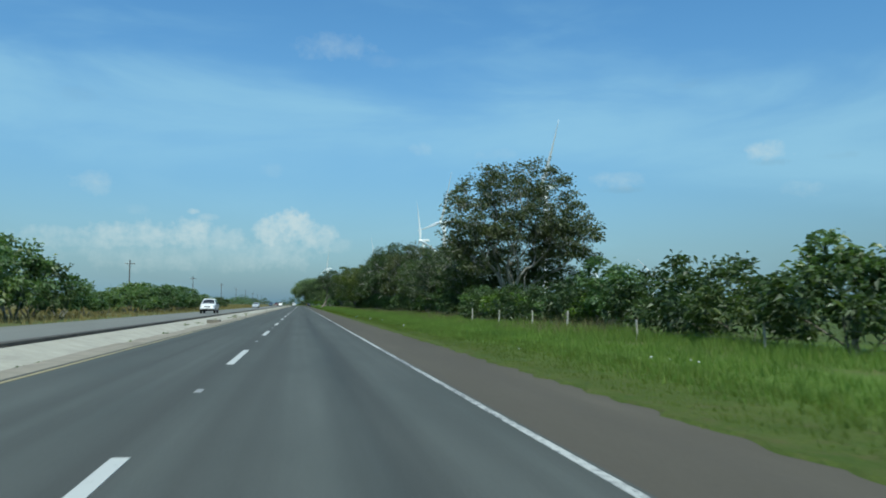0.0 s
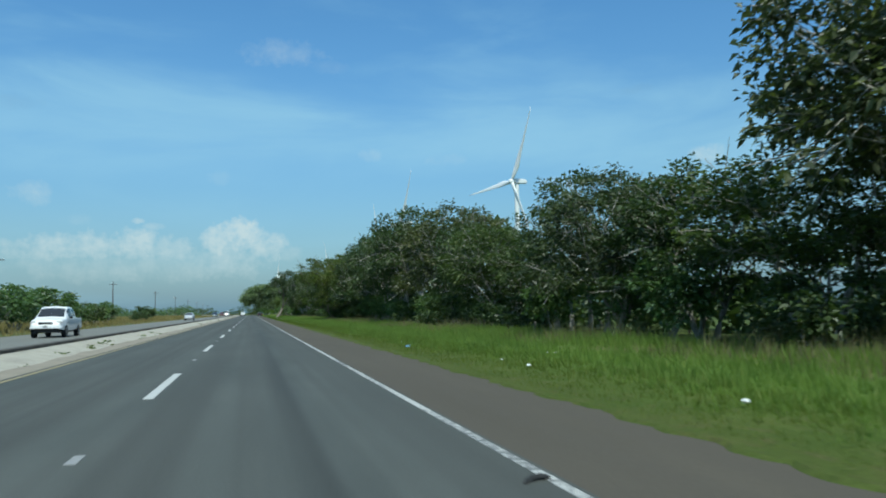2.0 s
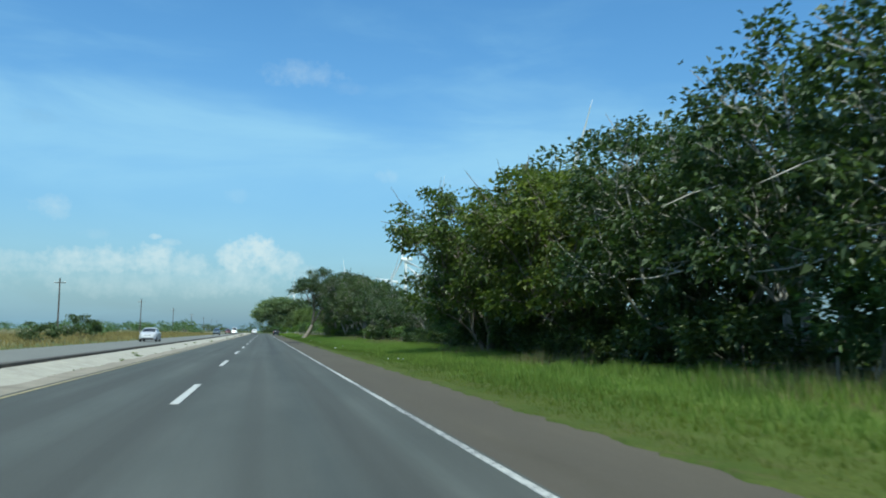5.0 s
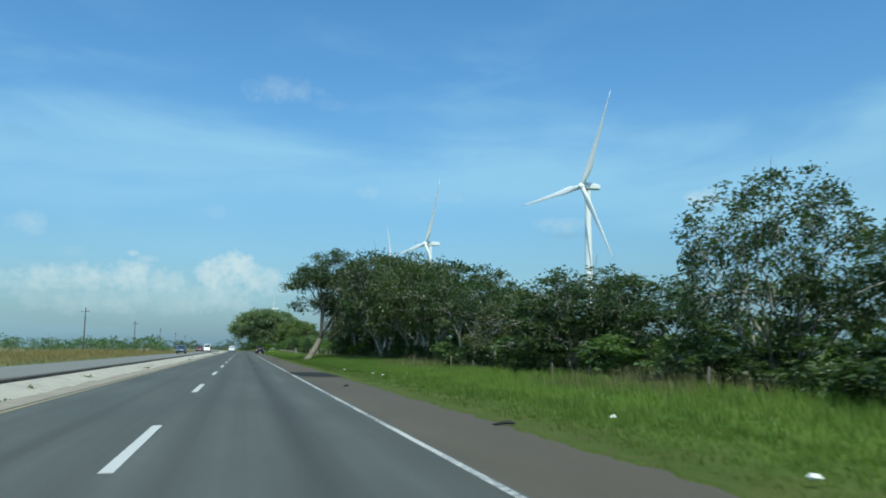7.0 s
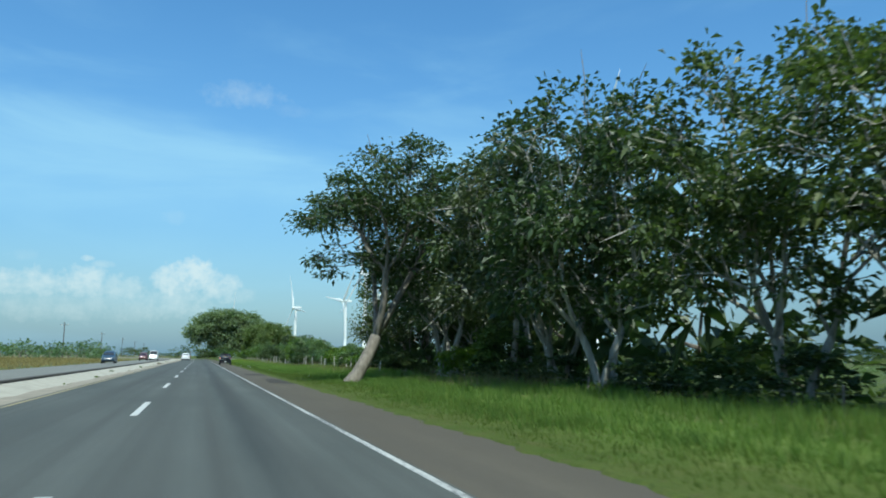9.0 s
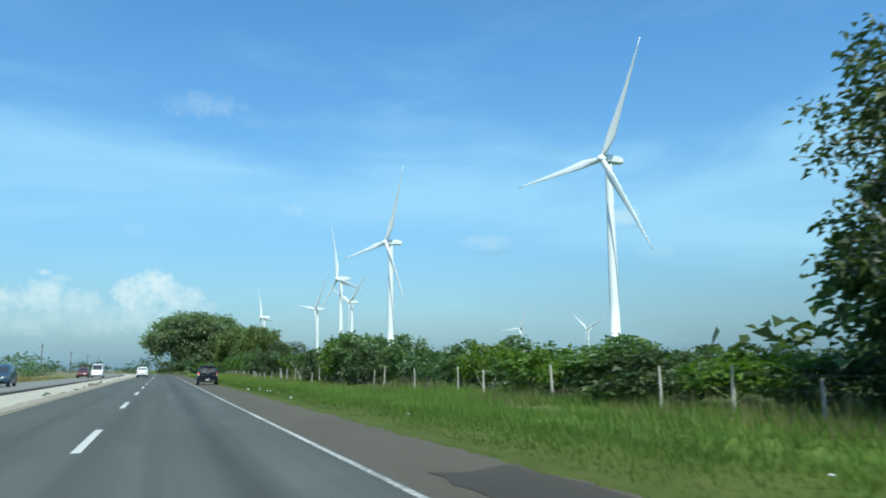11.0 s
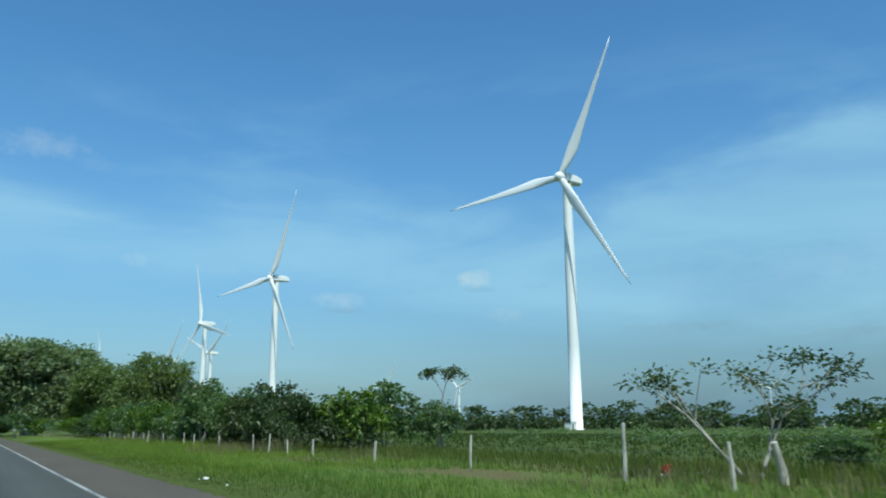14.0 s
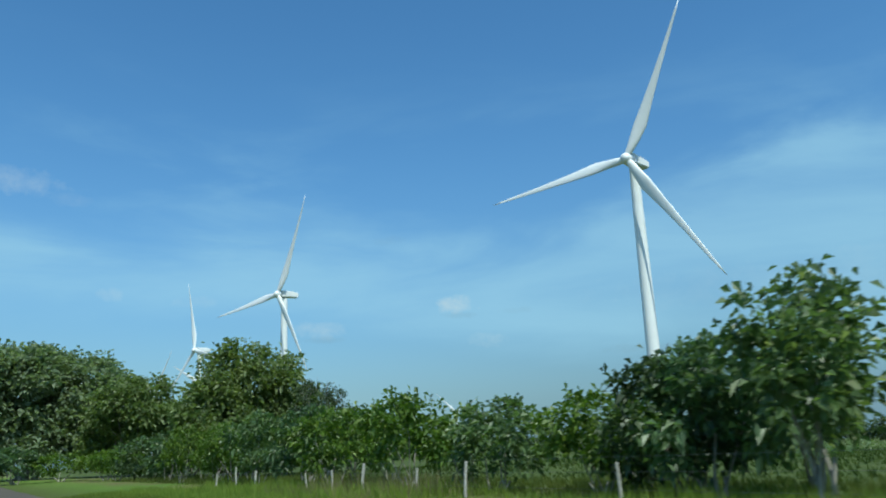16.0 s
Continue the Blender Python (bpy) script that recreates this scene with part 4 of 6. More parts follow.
TREES[3].at(25.5, 284.0, 40, 1.0, 0.9)
# the broad tree at the bend, and the wood behind it
BEND.at(9.2, 518, 0, 1.2, 16.9 / BEND.h / 1.2)
WOOD.at(20.9, 462, 0, 0.72, 10.5 / WOOD.h / 0.72)
WOOD.at(19.5, 502, 140, 0.9, 11.8 / WOOD.h / 0.9)
TREES[0].at(31.5, 489, 80, 1.2, 0.8)
TREES[1].at(24.6, 454, 30, 0.62, 7.0 / TREES[1].h / 0.62)
TREES[2].at(29, 470, 230, 0.9, 0.7)
for x, y, w in [(2, 489, 1.6), (6, 487, 1.5), (10, 486, 1.5), (13.5, 482, 1.5), (13.2, 474, 1.4), (14.5, 467, 1.4), (16, 461, 1.4), (20, 459, 1.4), (24, 462, 1.6), (28, 466, 1.7), (18, 488, 1.8), (23, 486, 1.8), (31, 470, 1.7), (36, 474, 1.8), (42, 478, 1.8)]:
    BUSHES[(0, 2, 3)[int(x) % 3]].at(x, y, 37 * x, w, 0.75)
# undergrowth at the foot of the row
for y in np.concatenate([np.arange(18, 62, 2.8), np.arange(62, 186, 6.0), np.arange(186, 198, 3.2), np.arange(198, 264, 6.5), np.arange(264, 300, 3.2)]):
    if 268 < y < 280 or 43.3 < y < 48.6:
        continue
    tall = 1.0 if y < 50 else 0.85
    if 186 < y < 262:
        tall = 0.6
    elif y > 289:
        tall = 0.6
    b = BUSHES[rng.choice((0, 1, 3, 3, 2) if y < 62 or y > 262 else (3, 3, 3, 1))]
    b.at(13.6 + rng.uniform(-0.5, 0.9), y + rng.uniform(-1, 1), rng.uniform(0, 360), rng.uniform(0.85, 1.1), tall * rng.uniform(0.85, 1.1))
# hedge of bushes behind the fence further on
HEDGE = [(300, 1.8), (303, 2.2), (307, 1.7), (310, 2.4), (313.5, 1.8), (317.5, 2.4), (322, 3.2), (326.5, 2.7), (329.5, 3.1), (331.6, 3.4), (334.0, 3.8), (336.2, 3.9), (338.2, 3.8), (341.4, 2.6), (345, 2.7), (347.8, 2.7), (350.2, 2.6), (352.2, 2.4), (389, 3.0), (390.8, 4.1), (392.8, 3.3), (394.8, 2.2), (397.2, 3.2), (400, 3.5), (403, 3.7), (405.6, 4.4), (408, 4.0), (410.6, 3.6), (413, 2.8), (417, 2.9), (422, 3.2), (427, 3.4), (432, 3.6), (437, 3.7), (442, 3.8), (447, 3.9), (452, 4.0), (458, 4.1)]
for y, h in HEDGE:
    for row in range(2 if rng.random() < (0.95 if y < 346 else 0.65) else 1):
        b = BUSHES[rng.choice((1, 1, 3) if 346 < y < 354 else (0, 1, 0, 2, 3, 1) if y < 413 else (2, 2, 0))]
        b.at(13.7 - (1.0 if 325 < y < 347 else 0.0) + 2.6 * row + rng.uniform(-0.4, 0.6), y + rng.uniform(-0.9, 0.9), rng.uniform(0, 360), rng.uniform(0.85, 1.0), h / b.h * rng.uniform(0.95, 1.12))
for x, y, h in [(13.4, 335.0, 3.8), (13.8, 337.2, 3.9), (13.2, 331.6, 3.4), (17.5, 389.5, 3.2), (20.0, 391, 3.7), (16.5, 352, 1.4), (18.5, 355.5, 1.2), (21, 358, 1.5), (16.2, 359, 1.1), (24, 361, 1.3), (19.5, 363.5, 1.0), (27, 366, 1.6), (22.5, 350, 1.5), (15.6, 355, 1.2), (26, 357, 1.5), (30, 362, 1.5)]:
    b = BUSHES[rng.choice((0, 1, 2))]
    w = 1.15 if h > 2 else 0.6
    b.at(x, y, rng.uniform(0, 360), w, h / b.h / w)
BUSHES[1].at(22.7, 389.6, 130, 0.9, 2.7 / BUSHES[1].h / 0.9)
for x, y, h in [(15.4, 47.6, 2.3), (17.5, 46.5, 2.6), (14.4, 45.2, 1.7), (19.5, 49.5, 2.4), (22, 47, 1.8), (18, 43.8, 2.0), (25, 52, 2.2), (30, 50, 1.8)]:
    BUSHES[rng.choice((0, 1, 3))].at(x, y, rng.uniform(0, 360), 0.72, h / 3.1 / 0.72)
# scrub in the field beyond, and the woods far off
def wild(n, fx, fy, s0, s1, t0, t1, ok=lambda x, y: True):
    out = []
    while len(out) < n:
        x, y = fx(), 0
        y = fy(x)
        if ok(x, y):
            out.append((x, y, rng.uniform(0, 6.3), rng.uniform(s0, s1), rng.uniform(t0, t1)))
    return out


scatter("thicket_trees", BELT_SPECS, back_row, M_TREE, "trees deeper in the wood behind the roadside row")
scatter("thicket", FAR_SPECS[1::2], [(18.5 + rng.uniform(-1.5, 4.5), y + rng.uniform(-2, 2), rng.uniform(0, 6.3), rng.uniform(0.7, 1.0), rng.uniform(0.8, 1.1)) for y in np.arange(70, 296, 3.2)], M_TREE, "dark tangled thicket behind a row of trees")
scatter("scrub", FAR_SPECS[1::2], wild(130, lambda: rng.uniform(20, 130), lambda x: rng.uniform(300, 380 + 1.1 * x), 0.25, 0.6, 0.5, 0.9), M_BUSH, "low green scrub scattered over the meadow")
belt = []
while len(belt) < 170:
    a, d = rng.uniform(-0.2, 1.5), rng.uniform(190, 900)
    x, y = d * math.sin(a), 370 + d * math.cos(a)
    if x > 45 or y > 1000:
        belt.append((x, y, rng.uniform(0, 6.3), rng.uniform(0.7, 1.2), rng.uniform(0.7, 1.0)))
near_belt = []
for k in range(150):
    a, d = rng.uniform(0.3, 1.45), rng.uniform(235, 340)
    near_belt.append((d * math.sin(a), 370 + d * math.cos(a), rng.uniform(0, 6.3), rng.uniform(0.9, 1.6), rng.uniform(0.75, 1.1)))
scatter("wood_edge", BELT_SPECS, near_belt, M_TREE, "dark green belt of low trees across the fields")
belt += wild(60, lambda: rng.uniform(6, 70), lambda x: rng.uniform(560, 900), 0.8, 1.2, 0.8, 1.0)
scatter("far_woods", FAR_SPECS, [(x - (float(bend(y)) if i >= 170 else 0), y, t, s_, u) for i, (x, y, t, s_, u) in enumerate(belt)], M_TREE, "distant dark green woods across the plain")
west = []
for k in range(160):
    y = rng.uniform(470, 1100)
    west.append((-float(bend(y)) - rng.uniform(26, 60 + 0.36 * (y - 176)), y, rng.uniform(0, 6.3), rng.uniform(0.7, 1.1), rng.uniform(0.6, 0.9)))
for k in range(40):
    y = rng.uniform(250, 480)
    west.append((-rng.uniform(70, 170), y, rng.uniform(0, 6.3), rng.uniform(0.5, 0.8), rng.uniform(0.5, 0.8)))
for k in range(60):
    y = rng.uniform(385, 560)
    west.append((-float(bend(y)) - rng.uniform(24, 75), y, rng.uniform(0, 6.3), rng.uniform(0.5, 0.85), rng.uniform(0.7, 1.0)))
scatter("far_woods_west", FAR_SPECS, west, M_BUSH, "distant green woods beyond the straw coloured plain")
# bushes and low trees on the western side
for x, y, h, w in [(-19, 49, 5.2, 1.7), (-20.5, 55, 6.0, 1.9), (-19, 59, 5.6, 1.6), (-19.5, 64.5, 4.4, 1.5), (-19, 70, 3.4, 1.4), (-19, 77, 2.5, 1.1), (-19, 85, 2.3, 1.1), (-19, 95, 2.9, 1.4), (-19.5, 100.5, 3.5, 1.6), (-19, 106, 3.7, 1.6), (-19.5, 112, 3.4, 1.6), (-19, 118, 3.3, 1.5), (-19.5, 126, 3.9, 1.7), (-19, 132, 3.8, 1.7), (-19.5, 138, 3.5, 1.5), (-19, 144, 2.9, 1.3), (-19, 152, 2.7, 1.2), (-19.5, 163, 2.7, 1.1), (-19, 168, 3.0, 1.2), (-19, 201, 1.8, 0.9), (-22, 231, 3.0, 1.1), (-24, 250, 2.0, 0.8)]:
    b = BUSHES[rng.choice((0, 3, 0))]
    b.at(x, y, rng.uniform(0, 360), w, h / b.h / w)


# ---- utility poles ----
def utility_pole(x, y, h=10.2, arm=True):
    thing = tagged(new("utility_pole"), "dark wooden utility pole with a short crossarm on the plain", "utility pole", "utility poles")
    v, f = tube([(0, 0, -0.3), (0, 0, h * 0.5), (0, 0, h)], [0.16, 0.135, 0.11], 10)
    put("pole", mesh_from("pole", v, f, M_POLE, True), thing)
    if arm:
        part("crossarm", box_bm((2.0, 0.10, 0.13), (0, 0.13, h - 0.8), 0.01), M_POLE, thing)
        for k in (-0.85, -0.3, 0.85):
            v, f = tube([(k, 0.13, h - 0.74), (k, 0.13, h - 0.52)], [0.05, 0.03], 8)
            put("insulator", mesh_from("insulator", v, f, M_TOWER, True), thing)
    thing.matrix_basis = pose(x, y, 0, rng.uniform(-1, 1), rng.uniform(-1, 1), 0)
    return thing


for k, y in enumerate((80, 177, 277, 373, 470, 570, 672, 775, 880)):
    utility_pole(-35.5 - 0.012 * max(0, y - 373), y)


# ---- wire fence ----
def fence(y0, y1, x, gaps=(2.9, 3.1, 3.0, 2.6, 5.8), strands=(0.4, 0.75, 1.05), tall=1.0, wood=None):
    thing = tagged(new("fence"), "weathered wooden fence posts with strands of wire in tall grass", "fence")
    y, pts = y0, []
    r = random.Random(8)
    while y < y1:
        hgt = r.uniform(0.95, 1.4) * tall
        w = r.uniform(0.032, 0.052)
        px = x + r.uniform(-0.15, 0.15)
        ln = r.uniform(-0.07, 0.07), r.uniform(-0.07, 0.07)
        line = [(px, y, -0.1), (px + ln[0] * 0.5 + r.uniform(-0.02, 0.02), y + ln[1] * 0.5, hgt * 0.5), (px + ln[0], y + ln[1], hgt), (px + ln[0], y + ln[1], hgt + 0.004)]
        v, f = tube(line, [w * 1.1, w, w * 0.9, 0.004], 7)
        put("post", mesh_from("post", v, f, wood or M_POST), thing)
        pts.append((px, y, hgt))
        y += r.choice(gaps)
    for z in strands:
        v, f = tube([(px, yy, z + 0.02 * math.sin(yy)) for px, yy, hg in pts], [0.0028] * len(pts), 3)
        put("wire", mesh_from("wire", v, f, M_WIRE), thing)
    return thing


fence(14, 58, 11.7, (5.8, 6.2, 3.1, 7.4), tall=0.82)
fence(84, 262, 12.3, (11, 8, 14, 6), (0.6,), 0.7, M_BARK_DARK)
fence(280, 372, 11.8)
fence(375, 440, 11.8, tall=0.78)


# ---- grass ----
def blades(seed, n, x0, x1, y0, y1, low, high, wide, material, name, label, keep=None, tuft=3):
    r = np.random.default_rng(seed)
    x = r.uniform(x0, x1, n)
    y = r.uniform(y0, y1, n)
    if keep is not None:
        k = keep(x, y, r)
        x, y = x[k], y[k]
    x, y = np.repeat(x, tuft), np.repeat(y, tuft)
    n = len(x)
    x, y = x + r.normal(size=n) * 0.06, y + r.normal(size=n) * 0.06
    t = np.clip((x - x0) / (x1 - x0), 0, 1)
    clump = 0.55 + 0.35 * np.sin(x * 1.9 + 1.3 * np.sin(y * 0.7)) * np.sin(y * 0.83 + 2 * np.sin(x * 0.9))
    h = (low + (high - low) * t) * (0.55 + 0.75 * clump) * r.uniform(0.6, 1.35, n)
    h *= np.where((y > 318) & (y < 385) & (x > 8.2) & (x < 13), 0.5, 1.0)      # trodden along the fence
    a = r.uniform(0, 2 * np.pi, n)
    w = wide * r.uniform(0.7, 1.3, n)
    zg = np.interp(x, [-40, -20, -16, -14.4, 4.62, 7, 9.5, 12, 16, 30], [0, 0.05, 0.02, -0.05, -0.012, 0.03, 0.10, 0.14, 0.12, 0.05])
    b = np.stack([x, y, zg - 0.02], 1)
    s = np.stack([np.cos(a), np.sin(a), 0 * a], 1) * w[:, None]
    tip = b + np.stack([(r.normal(size=n) * 0.22 - 0.12) * h, r.normal(size=n) * 0.22 * h, h], 1)
    v = np.stack([b - s, b + s, tip], 1).reshape(-1, 3)
    f = np.arange(n * 3).reshape(-1, 3)
    return tagged(new(name, mesh_from(name, v, f, material)), label, "grass", "", "stuff")


def lush(x, y, r):
    """Tall grass stands off the asphalt and leaves bare patches along the fence."""
    inner = x > 6.1 + 0.8 * np.sin(y * 0.21) * np.sin(y * 0.087 + 2) + r.uniform(-0.7, 0.7, len(x))
    bare = np.sin(y * 0.19 + 0.6 * x) * np.sin(y * 0.071 + 1.3) + 0.5 * np.sin(y * 0.53 + 0.8 * x) + r.uniform(-0.3, 0.3, len(x)) > 0.35
    return inner & ~(bare & (x > 9.4 + 0.6 * np.sin(y * 0.4)))


edge = lambda x, y, r: x > 4.42 + 0.16 * np.sin(y * 0.9) * np.sin(y * 0.37) + 0.1 * np.sin(y * 3.1) + r.uniform(0, 0.3, len(x)) ** 1.0
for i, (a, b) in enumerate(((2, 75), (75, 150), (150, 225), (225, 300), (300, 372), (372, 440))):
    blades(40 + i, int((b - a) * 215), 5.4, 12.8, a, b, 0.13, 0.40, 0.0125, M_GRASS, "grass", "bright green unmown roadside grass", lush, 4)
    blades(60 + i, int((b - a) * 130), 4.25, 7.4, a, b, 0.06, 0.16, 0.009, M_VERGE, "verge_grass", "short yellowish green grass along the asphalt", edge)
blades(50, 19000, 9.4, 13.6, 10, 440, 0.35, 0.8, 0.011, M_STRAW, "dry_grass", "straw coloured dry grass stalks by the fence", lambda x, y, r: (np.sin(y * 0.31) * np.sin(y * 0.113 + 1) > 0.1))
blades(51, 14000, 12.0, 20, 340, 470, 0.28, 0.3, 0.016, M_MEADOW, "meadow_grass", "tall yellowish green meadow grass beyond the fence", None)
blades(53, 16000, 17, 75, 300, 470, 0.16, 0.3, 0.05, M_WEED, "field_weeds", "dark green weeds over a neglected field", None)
blades(52, 16000, -40, -14.5, 20, 420, 0.75, 0.4, 0.03, M_STRAW, "dry_meadow", "tall straw coloured grass beside the opposite carriageway", None)


# ---- vehicles ----
def car_paint(name, colour, rough=0.3):
    m = Mat(name)
    n = m.noise(m.coords(world=False), 3, 4)
    m.base(m.ramp(n, [(0.3, tuple(c * 0.92 for c in colour)), (0.7, colour)]))
    m.rough(rough)
    m.bsdf.inputs["Coat Weight"].default_value = 0.35
    m.bsdf.inputs["Coat Roughness"].default_value = 0.08
    return m.m


P_BLACK = car_paint("charcoal car paint", (0.010, 0.013, 0.018), 0.30)
P_BLACK.node_tree.nodes["Principled BSDF"].inputs["Specular IOR Level"].default_value = 0.3
P_BLACK.node_tree.nodes["Principled BSDF"].inputs["Coat Weight"].default_value = 0.18
P_WHITE = car_paint("white car paint", (0.78, 0.78, 0.77))
P_SILVER = car_paint("silver car paint", (0.48, 0.49, 0.50), 0.35)
P_RED = car_paint("dark red car paint", (0.10, 0.02, 0.018))
P_BLUE = car_paint("dark blue car paint", (0.03, 0.055, 0.085))
# opaque pane; its grey stands for daylight coming through from the windscreen
M_GREY_GLASS = plain("daylight grey rear glass", (0.062, 0.063, 0.066), 0.12, 0, 0.25, 3, 0.0)
M_GLASS = plain("tinted car glass", (0.035, 0.038, 0.042), 0.05, 0, 0.05, 2, 0.0)
M_TRIM = plain("black plastic trim", (0.015, 0.015, 0.016), 0.55, 0, 0.15, 8)
M_TYRE = plain("tyre rubber", (0.018, 0.018, 0.018), 0.85, 0, 0.2, 12)
M_RIM = plain("alloy rim", (0.36, 0.36, 0.37), 0.28, 0.9, 0.08, 10)
M_CHROME = plain("chrome", (0.75, 0.75, 0.76), 0.12, 1.0, 0.03, 5)
M_PLATE = plain("plate white", (0.72, 0.72, 0.70), 0.5, 0, 0.05, 30)
M_INK = plain("plate ink", (0.05, 0.05, 0.06), 0.6, 0, 0.05, 30)
M_CLOTH = plain("yellow cloth", (0.42, 0.24, 0.03), 0.8, 0, 0.2, 30)


def lens(name, colour, emit=0.0):
    m = Mat(name)
    n = m.noise(m.coords(world=False), 40, 2)
    m.base(m.ramp(n, [(0.3, tuple(c * 0.8 for c in colour)), (0.7, colour)]))
    m.rough(0.1)
    if emit:
        m.bsdf.inputs["Emission Color"].default_value = (*colour, 1)
        m.bsdf.inputs["Emission Strength"].default_value = emit
    return m.m


L_RED = lens("red lamp lens", (0.55, 0.02, 0.015))
L_DULL = lens("unlit dark lamp lens", (0.10, 0.008, 0.014))
L_LIT = lens("lit brake lamp", (0.62, 0.03, 0.015), 0.35)
L_AMBER = lens("lit indicator lamp", (0.95, 0.32, 0.04), 0.9)
L_CLEAR = lens("clear lamp lens", (0.55, 0.53, 0.5))

# stations from tail to nose: y, bottom, belt line, roof, half widths at bottom, belt, roof
HATCH = [(0.0, 0.44, 1.00, 1.05, 0.70, 0.69, 0.55), (0.05, 0.33, 1.03, 1.11, 0.78, 0.76, 0.60), (0.20, 0.26, 1.05, 1.24, 0.82, 0.80, 0.61), (0.44, 0.24, 1.04, 1.465, 0.83, 0.825, 0.62), (0.65, 0.22, 1.02, 1.555, 0.835, 0.83, 0.62), (1.1, 0.21, 0.99, 1.60, 0.835, 0.83, 0.63), (1.8, 0.21, 0.95, 1.57, 0.83, 0.83, 0.60), (2.15, 0.21, 0.91, 1.455, 0.83, 0.825, 0.59), (2.45, 0.21, 0.915, 1.34, 0.83, 0.82, 0.60), (2.75, 0.21, 0.92, 1.175, 0.83, 0.81, 0.62), (3.05, 0.22, 0.90, 0.98, 0.82, 0.78, 0.62), (3.45, 0.24, 0.80, 0.86, 0.79, 0.72, 0.55), (3.66, 0.28, 0.68, 0.74, 0.70, 0.62, 0.48), (3.76, 0.38, 0.56, 0.60, 0.55, 0.50, 0.40)]
SEDAN = [(0.0, 0.42, 0.86, 0.92, 0.70, 0.72, 0.60), (0.08, 0.30, 0.92, 0.99, 0.80, 0.80, 0.66), (0.6, 0.24, 0.95, 1.03, 0.85, 0.84, 0.66), (0.95, 0.22, 0.95, 1.16, 0.86, 0.85, 0.60), (1.45, 0.21, 0.94, 1.42, 0.87, 0.86, 0.58), (2.2, 0.21, 0.92, 1.46, 0.87, 0.86, 0.60), (2.75, 0.21, 0.92, 1.36, 0.87, 0.85, 0.58), (3.25, 0.21, 0.92, 1.10, 0.86, 0.83, 0.64), (3.5, 0.22, 0.90, 0.98, 0.85, 0.80, 0.64), (4.1, 0.25, 0.80, 0.86, 0.80, 0.72, 0.55), (4.4, 0.3, 0.66, 0.72, 0.68, 0.6, 0.48), (4.5, 0.4, 0.56, 0.6, 0.55, 0.5, 0.4)]
PICKUP = [(0.0, 0.55, 1.05, 1.08, 0.84, 0.84, 0.80), (0.05, 0.5, 1.08, 1.12, 0.86, 0.86, 0.82), (1.7, 0.45, 1.08, 1.12, 0.88, 0.88, 0.83), (1.78, 0.45, 1.10, 1.70, 0.88, 0.88, 0.68), (2.0, 0.42, 1.10, 1.78, 0.88, 0.88, 0.68), (3.1, 0.40, 1.08, 1.78, 0.88, 0.88, 0.68), (3.4, 0.40, 1.07, 1.66, 0.88, 0.87, 0.66), (3.85, 0.42, 1.08, 1.30, 0.88, 0.86, 0.7), (4.05, 0.42, 1.06, 1.14, 0.88, 0.85, 0.72), (4.8, 0.45, 0.98, 1.04, 0.86, 0.80, 0.66), (5.1, 0.5, 0.80, 0.86, 0.80, 0.72, 0.6), (5.18, 0.55, 0.7, 0.74, 0.7, 0.65, 0.55)]
VAN = [(0.0, 0.45, 1.10, 2.10, 0.86, 0.88, 0.74), (0.06, 0.34, 1.10, 2.22, 0.90, 0.91, 0.78), (0.4, 0.28, 1.10, 2.26, 0.92, 0.92, 0.80), (3.4, 0.28, 1.10, 2.26, 0.92, 0.92, 0.80), (3.8, 0.28, 1.10, 2.12, 0.92, 0.92, 0.76), (4.3, 0.28, 1.10, 1.45, 0.92, 0.90, 0.74), (4.5, 0.3, 1.08, 1.20, 0.91, 0.86, 0.72), (4.85, 0.34, 0.95, 1.02, 0.86, 0.78, 0.64), (5.0, 0.45, 0.7, 0.76, 0.74, 0.66, 0.55)]


